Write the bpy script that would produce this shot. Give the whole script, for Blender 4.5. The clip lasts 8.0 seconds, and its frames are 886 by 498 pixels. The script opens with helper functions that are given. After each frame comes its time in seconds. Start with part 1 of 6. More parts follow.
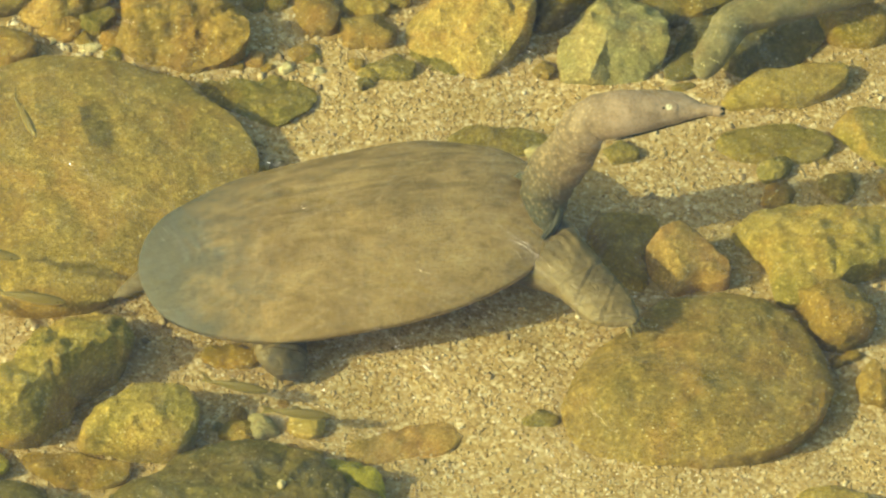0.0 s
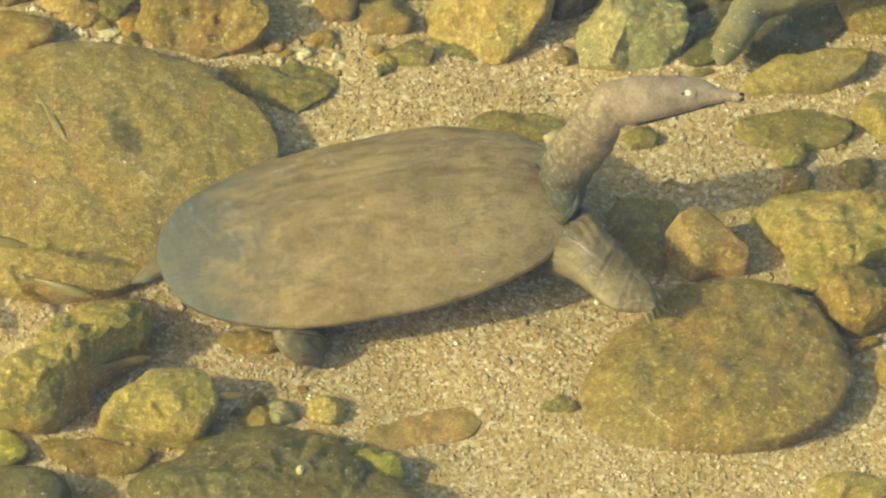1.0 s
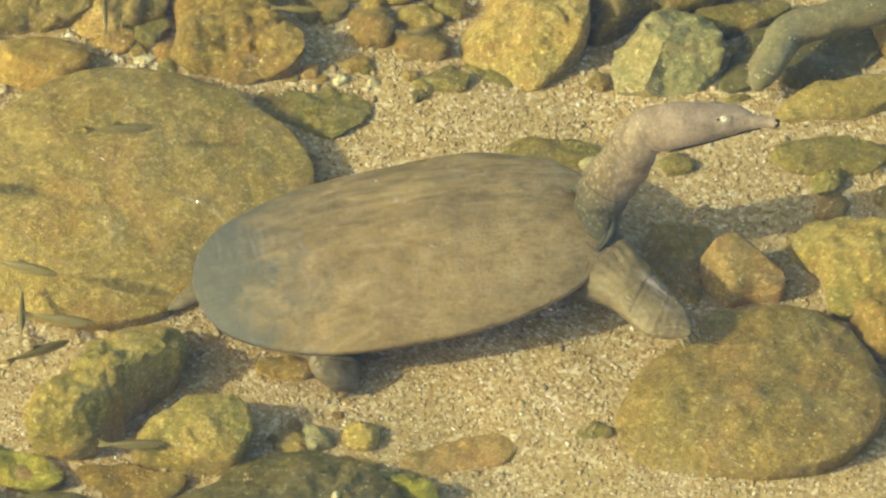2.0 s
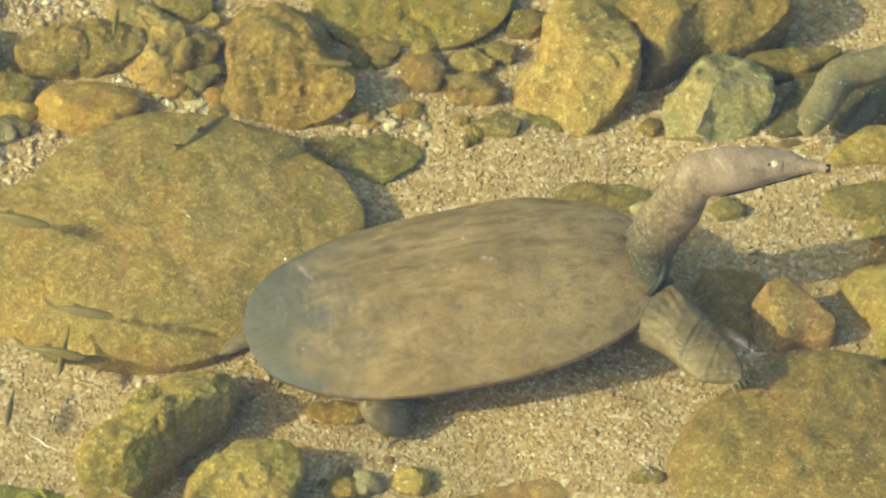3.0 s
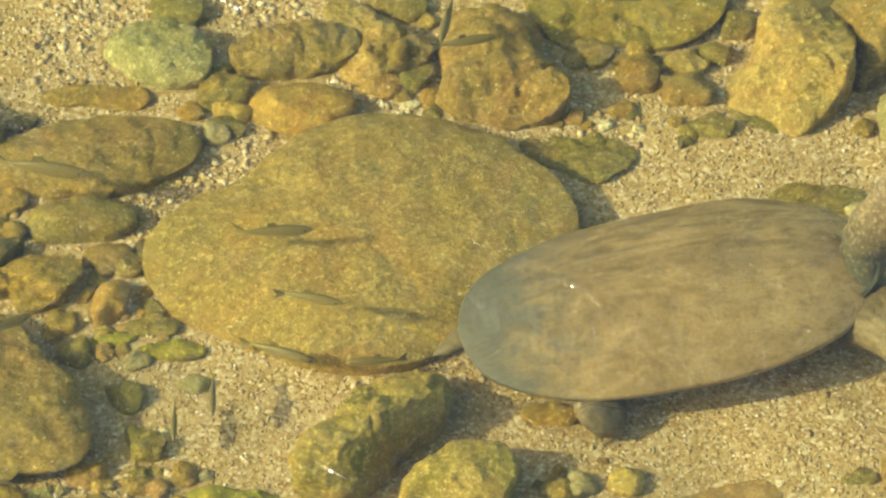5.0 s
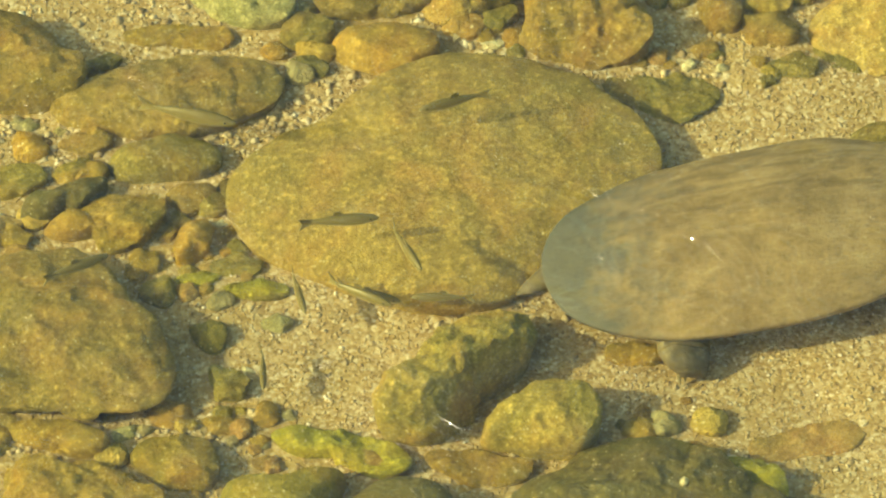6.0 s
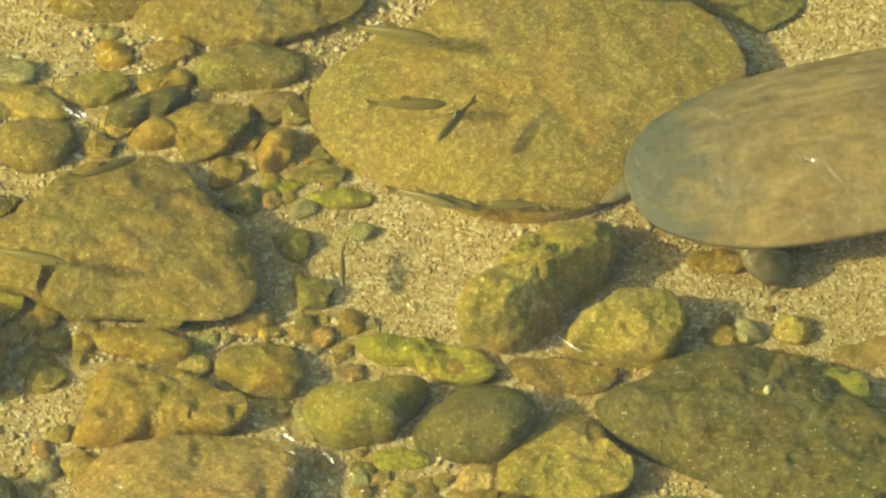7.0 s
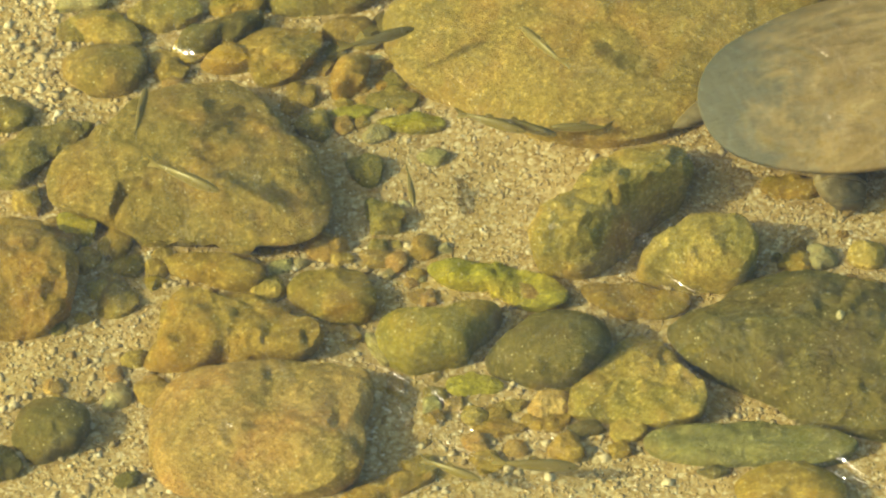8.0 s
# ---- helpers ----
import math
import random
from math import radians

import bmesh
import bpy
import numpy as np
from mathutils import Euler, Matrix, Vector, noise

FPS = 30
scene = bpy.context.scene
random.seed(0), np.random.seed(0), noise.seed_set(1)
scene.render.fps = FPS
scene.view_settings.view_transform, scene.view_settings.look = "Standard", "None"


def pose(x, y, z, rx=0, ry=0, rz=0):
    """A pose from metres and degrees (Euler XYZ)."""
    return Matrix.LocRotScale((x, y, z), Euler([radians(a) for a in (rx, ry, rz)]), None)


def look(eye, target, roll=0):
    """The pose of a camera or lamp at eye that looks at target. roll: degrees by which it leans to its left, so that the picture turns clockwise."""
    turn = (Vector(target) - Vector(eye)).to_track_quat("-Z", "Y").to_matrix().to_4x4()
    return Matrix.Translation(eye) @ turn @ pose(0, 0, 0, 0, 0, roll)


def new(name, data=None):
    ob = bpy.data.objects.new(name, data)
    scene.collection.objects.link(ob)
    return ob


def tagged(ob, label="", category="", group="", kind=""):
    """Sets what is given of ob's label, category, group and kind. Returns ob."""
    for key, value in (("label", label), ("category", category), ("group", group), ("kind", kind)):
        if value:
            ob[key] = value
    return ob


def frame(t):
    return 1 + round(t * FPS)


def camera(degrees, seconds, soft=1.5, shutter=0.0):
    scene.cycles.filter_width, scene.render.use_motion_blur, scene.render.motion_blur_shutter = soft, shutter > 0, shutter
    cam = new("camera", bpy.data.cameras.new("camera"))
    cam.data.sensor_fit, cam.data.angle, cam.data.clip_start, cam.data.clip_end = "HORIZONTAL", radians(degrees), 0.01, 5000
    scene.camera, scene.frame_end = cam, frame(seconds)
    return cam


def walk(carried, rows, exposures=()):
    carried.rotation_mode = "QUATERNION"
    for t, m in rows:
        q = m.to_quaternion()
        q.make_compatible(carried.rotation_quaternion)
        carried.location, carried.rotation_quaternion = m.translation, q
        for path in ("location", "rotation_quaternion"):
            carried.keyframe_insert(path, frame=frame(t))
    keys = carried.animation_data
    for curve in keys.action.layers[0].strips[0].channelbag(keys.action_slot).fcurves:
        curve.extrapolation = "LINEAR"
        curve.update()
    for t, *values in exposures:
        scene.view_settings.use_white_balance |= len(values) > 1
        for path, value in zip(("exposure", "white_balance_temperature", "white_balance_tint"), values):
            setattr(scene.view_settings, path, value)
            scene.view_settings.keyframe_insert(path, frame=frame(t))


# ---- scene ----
# A stony stream seen from a high bank through a long lens: the camera stands still and pans.
cam = camera(5.0, 8.0, soft=2.3)
EYE = pose(0, -5.077, 5.077, 45, 0, 0)
# seconds, pan to the left and tilt upwards in degrees
PAN = [
    (0.0, -0.7501, -0.3472),
    (0.2, -0.7354, -0.3775),
    (0.5, -0.6943, -0.4209),
    (0.7, -0.6771, -0.4381),
    (1.0, -0.6429, -0.4285),
    (1.2, -0.6062, -0.4110),
    (2.3, -0.3698, -0.1892),
    (2.5, -0.3168, -0.1168),
    (2.7, -0.2616, -0.0648),
    (3.0, -0.1557, -0.0271),
    (3.2, -0.0989, -0.0096),
    (3.5, 0.0000, 0.0000),
    (3.7, 0.1053, -0.0070),
    (3.9, 0.2074, -0.0057),
    (4.0, 0.2706, -0.0048),
    (4.2, 0.4164, 0.0061),
    (4.5, 0.6735, 0.0166),
    (4.7, 0.8385, 0.0137),
    (5.8, 1.4630, -0.2782),
    (6.0, 1.5255, -0.3631),
    (6.2, 1.5679, -0.4451),
    (6.5, 1.7094, -0.5676),
    (6.7, 1.8181, -0.7010),
    (7.0, 1.9966, -0.8815),
    (7.2, 2.0954, -0.9795),
    (7.5, 2.2420, -1.1176),
    (7.7, 2.3137, -1.1964),
    (8.0, 2.4070, -1.3051),
]
# seconds, stops, white balance: the camera warms its picture towards the end
WHITE = [(0.0, 0.28, 7200, -5), (0.5, 0.28, 6700, 0), (1.0, 0.28, 6400, 5), (2.5, 0.26, 6100, 6), (3.5, 0.26, 6050, 6), (4.5, 0.27, 6450, 3),
         (6.0, 0.28, 7700, -11), (6.5, 0.25, 7850, -13), (7.0, 0.21, 7750, -12), (7.5, 0.20, 7350, -6), (8.0, 0.20, 7200, -5)]
walk(cam, [(t, EYE @ pose(0, 0, 0, up, left, 0)) for t, left, up in PAN], exposures=WHITE)

# ---- world and sun ----
SUN_ELEVATION, SUN_HEADING = 31.0, 20.0   # the shadows run to +x, turned by the heading towards +y
world = bpy.data.worlds.new("world")
scene.world = world
world.use_nodes = True
wn = world.node_tree.nodes
sky = wn.new("ShaderNodeTexSky")
sky.sky_type, sky.sun_disc = "NISHITA", False
sky.sun_elevation, sky.sun_rotation = radians(SUN_ELEVATION), radians(270 - SUN_HEADING)
sky.air_density, sky.dust_density, sky.ozone_density = 0.8, 2.5, 0.5
wn["Background"].inputs["Strength"].default_value = 0.245
world.node_tree.links.new(sky.outputs["Color"], wn["Background"].inputs["Color"])
sun = new("sun", bpy.data.lights.new("sun", "SUN"))
sun.data.energy, sun.data.angle, sun.data.color = 4.1, radians(0.9), (1.0, 0.93, 0.80)
ce, se = math.cos(radians(SUN_ELEVATION)), math.sin(radians(SUN_ELEVATION))
way = Vector((ce * math.cos(radians(SUN_HEADING)), ce * math.sin(radians(SUN_HEADING)), -se))
sun.matrix_world = look(-way * 20, (0, 0, 0))


# ---- materials ----
class Nodes:
    """A small helper to write node trees in few lines."""

    def __init__(self, name):
        self.mat = bpy.data.materials.new(name)
        self.mat.use_nodes = True
        self.tree = self.mat.node_tree
        self.bsdf = self.tree.nodes["Principled BSDF"]

    def add(self, kind, **values):
        node = self.tree.nodes.new("ShaderNode" + kind)
        for key, value in values.items():
            node.inputs[key.replace("_", " ")].default_value = value
        return node

    def link(self, a, b):
        self.tree.links.new(a, b)

    def coords(self, spread=True):
        """Object coordinates, moved by a chance amount for each object."""
        tc = self.add("TexCoord")
        if not spread:
            return tc.outputs["Object"]
        info, mul, add = self.add("ObjectInfo"), self.add("VectorMath"), self.add("VectorMath")
        mul.operation = "SCALE"
        mul.inputs[0].default_value = (7.3, 3.1, 5.7)
        self.link(info.outputs["Random"], mul.inputs["Scale"])
        self.link(tc.outputs["Object"], add.inputs[0])
        self.link(mul.outputs[0], add.inputs[1])
        return add.outputs[0]

    def noise(self, co, scale, detail=4.0, rough=0.55, distort=0.0):
        n = self.add("TexNoise", Scale=scale, Detail=detail, Roughness=rough, Distortion=distort)
        self.link(co, n.inputs["Vector"])
        return n.outputs["Fac"]

    def voronoi(self, co, scale, feature="F1"):
        n = self.add("TexVoronoi", Scale=scale)
        n.feature = feature
        self.link(co, n.inputs["Vector"])
        return n

    def ramp(self, fac, *stops):
        n = self.add("ValToRGB")
        els = n.color_ramp.elements
        while len(els) < len(stops):
            els.new(0.5)
        for el, (at, col) in zip(els, stops):
            el.position = at
            el.color = (*col, 1) if len(col) == 3 else col
        self.link(fac, n.inputs["Fac"])
        return n.outputs["Color"]

    def mix(self, fac, a, b, how="MIX"):
        n = self.tree.nodes.new("ShaderNodeMix")
        n.data_type, n.blend_type = "RGBA", how
        for value, slot in ((fac, 0), (a, 6), (b, 7)):
            if isinstance(value, (int, float)):
                n.inputs[slot].default_value = value
            elif isinstance(value, tuple):
                n.inputs[slot].default_value = (*value, 1)
            else:
                self.link(value, n.inputs[slot])
        return n.outputs[2]

    def bump(self, height, strength, distance, normal=None):
        n = self.add("Bump", Strength=strength, Distance=distance)
        self.link(height, n.inputs["Height"])
        if normal is not None:
            self.link(normal, n.inputs["Normal"])
        return n.outputs["Normal"]

    def finish(self, color, normal=None, rough=0.7, spec=0.3):
        if isinstance(color, tuple):
            self.bsdf.inputs["Base Color"].default_value = (*color, 1)
        else:
            self.link(color, self.bsdf.inputs["Base Color"])
        if normal is not None:
            self.link(normal, self.bsdf.inputs["Normal"])
        self.bsdf.inputs["Roughness"].default_value = rough
        self.bsdf.inputs["Specular IOR Level"].default_value = spec
        return self.mat


def grey(v):
    return (v, v, v)


def stone_material(name, dark, mid, light, algae, algae_amount=0.5, pits=0.5):
    """Wet stream stone: mottled mineral colour, algae film in patches, pale specks with painted glints, pitted relief.
    """
    dark, mid, light, algae = (0.92 * dark[0], 0.93 * dark[1], 0.88 * dark[2]), (1.16 * mid[0], 1.15 * mid[1], 1.08 * mid[2]), (1.38 * light[0], 1.37 * light[1], 1.28 * light[2]), (1.08 * algae[0], 1.10 * algae[1], 0.98 * algae[2])
    n = Nodes(name)
    co = n.coords()
    big, mids, crust, fine = n.noise(co, 15, 3, 0.55, 0.6), n.noise(co, 60, 5, 0.62, 0.4), n.noise(co, 210, 6, 0.72, 0.3), n.noise(co, 620, 4, 0.65)
    blend = lambda p, q, k: tuple((1 - k) * u + k * v for u, v in zip(p, q))
    base = n.ramp(mids, (0.28, blend(dark, mid, 0.45)), (0.48, mid), (0.72, blend(mid, light, 0.6)))
    rust = n.ramp(n.noise(co, 24, 4, 0.6, 0.5), (0.46, grey(0)), (0.64, grey(0.6)))
    base = n.mix(rust, base, (min(1.0, mid[0] * 1.22), mid[1] * 0.95, mid[2] * 0.9))
    film = n.ramp(big, (0.62 - 0.28 * algae_amount, grey(0)), (0.74 - 0.20 * algae_amount, grey(0.75)))
    col = n.mix(n.mix(mids, film, film, "MULTIPLY"), base, algae)
    # crust: darker pits and paler scabs a few millimetres wide
    col = n.mix(n.ramp(crust, (0.32, grey(0.5)), (0.46, grey(0))), col, blend(dark, mid, 0.3))
    col = n.mix(n.ramp(crust, (0.53, grey(0)), (0.66, grey(0.8))), col, tuple(min(1.0, 1.22 * c) for c in light))
    col = n.mix(n.ramp(fine, (0.34, grey(0.45)), (0.46, grey(0))), col, tuple(0.7 * c for c in dark))
    col = n.mix(n.ramp(fine, (0.56, grey(0)), (0.68, grey(0.5))), col, tuple(min(1.0, 1.3 * c) for c in light))
    # pale flecks, with the sparkle of wet grains painted into the colour
    specks = n.voronoi(co, 330)
    dots = n.ramp(specks.outputs["Distance"], (0.16, grey(0.9)), (0.30, grey(0)))
    rare = n.ramp(n.noise(co, 170, 3), (0.54, grey(0)), (0.62, grey(1)))
    col = n.mix(n.mix(1.0, dots, rare, "MULTIPLY"), col, (0.86, 0.77, 0.52))
    bm1 = n.bump(mids, 0.5, 0.003 * pits + 0.001)
    bm2 = n.bump(crust, 1.0, 0.0060 * pits + 0.0010, bm1)
    bm3 = n.bump(fine, 0.9, 0.0026, bm2)
    return n.finish(col, bm3, 0.5, 0.4)


STONE = {
    "olive_ochre": stone_material("stone_olive_ochre", (0.165, 0.118, 0.034), (0.345, 0.250, 0.080), (0.52, 0.385, 0.145), (0.30, 0.235, 0.075), 0.6, 0.6),
    "olive_brown": stone_material("stone_olive_brown", (0.125, 0.088, 0.028), (0.275, 0.196, 0.064), (0.43, 0.315, 0.115), (0.24, 0.190, 0.058), 0.6, 0.6),
    "olive": stone_material("stone_olive", (0.10, 0.08, 0.023), (0.21, 0.168, 0.05), (0.34, 0.27, 0.088), (0.19, 0.172, 0.048), 0.7, 0.4),
    "olive_green": stone_material("stone_olive_green", (0.13, 0.10, 0.020), (0.235, 0.185, 0.036), (0.33, 0.26, 0.06), (0.19, 0.175, 0.038), 0.6, 0.2),
    "dark_green": stone_material("stone_dark_green", (0.070, 0.058, 0.020), (0.135, 0.112, 0.038), (0.21, 0.172, 0.062), (0.12, 0.11, 0.034), 0.7, 0.4),
    "grey_green": stone_material("stone_grey_green", (0.13, 0.122, 0.052), (0.20, 0.187, 0.078), (0.27, 0.25, 0.11), (0.18, 0.175, 0.062), 0.6, 0.3),
    "brown": stone_material("stone_brown", (0.13, 0.082, 0.024), (0.285, 0.19, 0.058), (0.42, 0.30, 0.10), (0.23, 0.18, 0.048), 0.5, 0.6),
    "orange_brown": stone_material("stone_orange_brown", (0.145, 0.085, 0.02), (0.295, 0.192, 0.05), (0.42, 0.295, 0.09), (0.20, 0.16, 0.035), 0.4, 0.6),
    "orange": stone_material("stone_orange", (0.21, 0.13, 0.028), (0.355, 0.232, 0.06), (0.46, 0.325, 0.10), (0.24, 0.18, 0.04), 0.3, 0.3),
    "ochre": stone_material("stone_ochre", (0.17, 0.11, 0.022), (0.32, 0.22, 0.052), (0.46, 0.335, 0.10), (0.22, 0.19, 0.042), 0.45, 0.6),
    "yellow": stone_material("stone_yellow", (0.215, 0.155, 0.040), (0.38, 0.285, 0.085), (0.53, 0.415, 0.155), (0.265, 0.233, 0.048), 0.45, 0.7),
    "pale_yellow": stone_material("stone_pale_yellow", (0.24, 0.160, 0.046), (0.43, 0.312, 0.105), (0.62, 0.49, 0.215), (0.30, 0.245, 0.075), 0.35, 0.8),
    "pale_green": stone_material("stone_pale_green", (0.205, 0.188, 0.085), (0.37, 0.345, 0.175), (0.56, 0.53, 0.32), (0.29, 0.285, 0.125), 0.5, 0.9),
    "pink_brown": stone_material("stone_pink_brown", (0.24, 0.145, 0.052), (0.41, 0.275, 0.108), (0.56, 0.41, 0.19), (0.28, 0.22, 0.065), 0.35, 0.8),
    "moss": stone_material("stone_moss", (0.19, 0.16, 0.028), (0.39, 0.345, 0.06), (0.56, 0.50, 0.10), (0.33, 0.325, 0.055), 0.7, 0.9),
    "dark_brown": stone_material("stone_dark_brown", (0.05, 0.033, 0.010), (0.12, 0.078, 0.022), (0.22, 0.145, 0.045), (0.10, 0.08, 0.022), 0.4, 0.6),
    "white": stone_material("stone_white", (0.40, 0.35, 0.25), (0.54, 0.48, 0.36), (0.68, 0.63, 0.50), (0.40, 0.35, 0.22), 0.2, 0.2),
    "grey": stone_material("stone_grey", (0.20, 0.175, 0.105), (0.29, 0.255, 0.155), (0.39, 0.345, 0.22), (0.2, 0.18, 0.08), 0.4, 0.3),
}


def sand_material():
    n = Nodes("coarse_sand")
    co = n.coords(False)
    cell = n.voronoi(co, 330)
    tint = n.add("SeparateColor")
    n.link(cell.outputs["Color"], tint.inputs["Color"])
    grains = n.ramp(tint.outputs[0], (0.0, (0.30, 0.20, 0.099)), (0.25, (0.385, 0.275, 0.150)), (0.55, (0.46, 0.34, 0.203)), (0.80, (0.535, 0.425, 0.290)), (1.0, (0.70, 0.61, 0.522)))
    fine = n.noise(co, 900, 3, 0.6)
    stain = n.noise(co, 9, 4, 0.6, 0.4)
    col = n.mix(n.ramp(fine, (0.3, grey(0.35)), (0.6, grey(0))), grains, (0.18, 0.12, 0.055))
    col = n.mix(n.ramp(stain, (0.45, grey(0)), (0.70, grey(0.45))), col, (0.27, 0.20, 0.07))
    b1 = n.bump(cell.outputs["Distance"], 0.5, -0.0010)
    b2 = n.bump(stain, 0.4, 0.01, b1)
    return n.finish(col, b2, 0.75, 0.25)


def grain_material(name, stops):
    n = Nodes(name)
    geo = n.add("NewGeometry")
    co = n.coords(False)
    col = n.ramp(geo.outputs["Random Per Island"], *stops)
    fine = n.noise(co, 1200, 3, 0.6)
    col = n.mix(n.ramp(fine, (0.35, grey(0.4)), (0.6, grey(0))), col, (0.15, 0.10, 0.04))
    return n.finish(col, n.bump(fine, 0.4, 0.0006), 0.5, 0.45)


SAND = sand_material()
GRAINS = grain_material("sand_grains", ((0.0, (0.31, 0.20, 0.098)), (0.2, (0.395, 0.28, 0.152)), (0.45, (0.45, 0.335, 0.198)), (0.7, (0.50, 0.387, 0.245)), (0.92, (0.545, 0.44, 0.315)), (0.985, (0.80, 0.74, 0.746))))
GRAVEL = grain_material("pale_gravel", ((0.0, (0.25, 0.17, 0.099)), (0.3, (0.42, 0.33, 0.237)), (0.6, (0.52, 0.43, 0.336)), (0.90, (0.62, 0.54, 0.472)), (1.0, (0.80, 0.75, 0.771))))


def water_material():
    """Clear shallow water: a faint yellow-green tint and a weak mirror of the sky on small ripples."""
    n = Nodes("clear_water")
    n.tree.nodes.remove(n.bsdf)
    co = n.coords(False)
    wave = n.noise(co, 11, 4, 0.5, 1.6)
    bump = n.bump(wave, 1.0, 0.021)
    clear, gloss = n.add("BsdfTransparent", Color=(0.995, 0.98, 0.705, 1)), n.add("BsdfGlossy", Roughness=0.09)
    mix = n.add("MixShader", Fac=0.075)
    n.link(bump, gloss.inputs["Normal"])
    n.link(clear.outputs[0], mix.inputs[1])
    n.link(gloss.outputs[0], mix.inputs[2])
    n.link(mix.outputs[0], n.tree.nodes["Material Output"].inputs["Surface"])
    return n.mat


def shell_material():
    """Leathery brown shell: streaks along its length, dark mottling round the keel, pale blotches, a slate-grey hind flap."""
    n = Nodes("leathery_shell")
    co = n.coords(False)
    sep = n.add("SeparateXYZ")
    n.link(co, sep.inputs[0])
    along = n.add("Mapping", Scale=(0.28, 1.5, 1.0))
    n.link(co, along.inputs["Vector"])
    half = n.add("Mapping", Scale=(0.75, 1.0, 1.0))
    n.link(co, half.inputs["Vector"])
    big, streak = n.noise(half.outputs[0], 26, 5, 0.62, 0.5), n.noise(along.outputs[0], 75, 5, 0.62, 0.4)
    mids, fine = n.noise(half.outputs[0], 85, 6, 0.68, 0.4), n.noise(co, 430, 4, 0.62)
    col = n.ramp(big, (0.28, (0.185, 0.128, 0.073)), (0.5, (0.265, 0.188, 0.110)), (0.72, (0.340, 0.248, 0.151)))
    # a paler, pinkish fore part, with the brighter light on the front painted in
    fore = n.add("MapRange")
    for key, value in (("From Min", 0.02), ("From Max", 0.125), ("To Min", 0.0), ("To Max", 0.6)):
        fore.inputs[key].default_value = value
    n.link(sep.outputs["X"], fore.inputs["Value"])
    col = n.mix(n.mix(1.0, fore.outputs[0], n.ramp(mids, (0.35, grey(0.3)), (0.6, grey(1))), "MULTIPLY"), col, (0.40, 0.296, 0.196))
    # dark streaks, stronger along the middle and the far flank
    far_side = n.add("MapRange")
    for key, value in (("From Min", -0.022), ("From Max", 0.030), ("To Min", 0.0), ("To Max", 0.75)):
        far_side.inputs[key].default_value = value
    n.link(sep.outputs["Y"], far_side.inputs["Value"])
    dark = n.mix(1.0, n.ramp(streak, (0.38, grey(1)), (0.54, grey(0.05))), far_side.outputs[0], "MULTIPLY")
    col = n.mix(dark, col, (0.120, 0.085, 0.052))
    col = n.mix(n.ramp(streak, (0.54, grey(0)), (0.72, grey(0.45))), col, (0.35, 0.27, 0.175))
    col = n.mix(n.ramp(mids, (0.34, grey(0.55)), (0.48, grey(0))), col, (0.135, 0.098, 0.060))
    col = n.mix(n.ramp(mids, (0.55, grey(0)), (0.68, grey(0.7))), col, (0.38, 0.30, 0.205))
    grit = n.voronoi(co, 380)
    col = n.mix(n.ramp(grit.outputs["Distance"], (0.12, grey(0.4)), (0.28, grey(0))), col, (0.42, 0.34, 0.225))
    col = n.mix(n.ramp(fine, (0.36, grey(0.4)), (0.50, grey(0))), col, (0.12, 0.088, 0.050))
    # the soft hind flap is slate-grey, fading into the brown in patches; its wide reach also paints the dome's rear
    # shading
    low = n.add("Math")
    low.operation = "MULTIPLY_ADD"
    n.link(n.noise(co, 42, 6, 0.72, 0.5), low.inputs[0])
    low.inputs[1].default_value = 0.17
    n.link(sep.outputs["X"], low.inputs[2])
    side = n.add("Math")
    side.operation = "MULTIPLY_ADD"
    n.link(sep.outputs["Y"], side.inputs[0])
    side.inputs[1].default_value = -0.25
    n.link(low.outputs[0], side.inputs[2])
    back = n.add("MapRange")
    for key, value in (("From Min", 0.034), ("From Max", -0.034), ("To Min", 0.0), ("To Max", 0.88)):
        back.inputs[key].default_value = value
    n.link(side.outputs[0], back.inputs["Value"])
    col = n.mix(back.outputs[0], col, n.mix(fine, (0.040, 0.045, 0.052), (0.118, 0.126, 0.140)))
    b1 = n.bump(streak, 0.35, 0.0035, n.bump(mids, 0.3, 0.003))
    return n.finish(col, n.bump(fine, 0.55, 0.0012, b1), 0.55, 0.2)


def skin_material(name, dark, mid, light, scale=160, fleck=(0.50, 0.42, 0.27)):
    n = Nodes(name)
    co = n.coords(False)
    a, b = n.noise(co, 45, 3, 0.5, 0.4), n.noise(co, scale * 3, 3, 0.6)
    folds = n.voronoi(co, scale)
    col = n.ramp(a, (0.30, dark), (0.5, mid), (0.72, light))
    col = n.mix(n.ramp(b, (0.58, grey(0)), (0.72, grey(0.5))), col, fleck)
    col = n.mix(n.ramp(b, (0.28, grey(0.5)), (0.42, grey(0))), col, dark)
    warp = n.add("TexNoise", Scale=70.0, Detail=2.0)
    n.link(co, warp.inputs["Vector"])
    bent = n.add("VectorMath")
    bent.operation = "MULTIPLY_ADD"
    n.link(warp.outputs["Color"], bent.inputs[0])
    bent.inputs[1].default_value = (0.012, 0.012, 0.012)
    n.link(co, bent.inputs[2])
    seams = n.voronoi(bent.outputs[0], scale * 1.3, "DISTANCE_TO_EDGE")
    crease = n.ramp(seams.outputs["Distance"], (0.0, grey(0.0)), (0.10, grey(1.0)))
    col = n.mix(n.ramp(seams.outputs["Distance"], (0.0, grey(0.35)), (0.06, grey(0))), col, tuple(0.6 * c for c in dark))
    b1 = n.bump(folds.outputs["Distance"], 0.3, 0.0012, n.bump(crease, 0.35, 0.0009))
    return n.finish(col, n.bump(b, 0.35, 0.0008, b1), 0.5, 0.4)


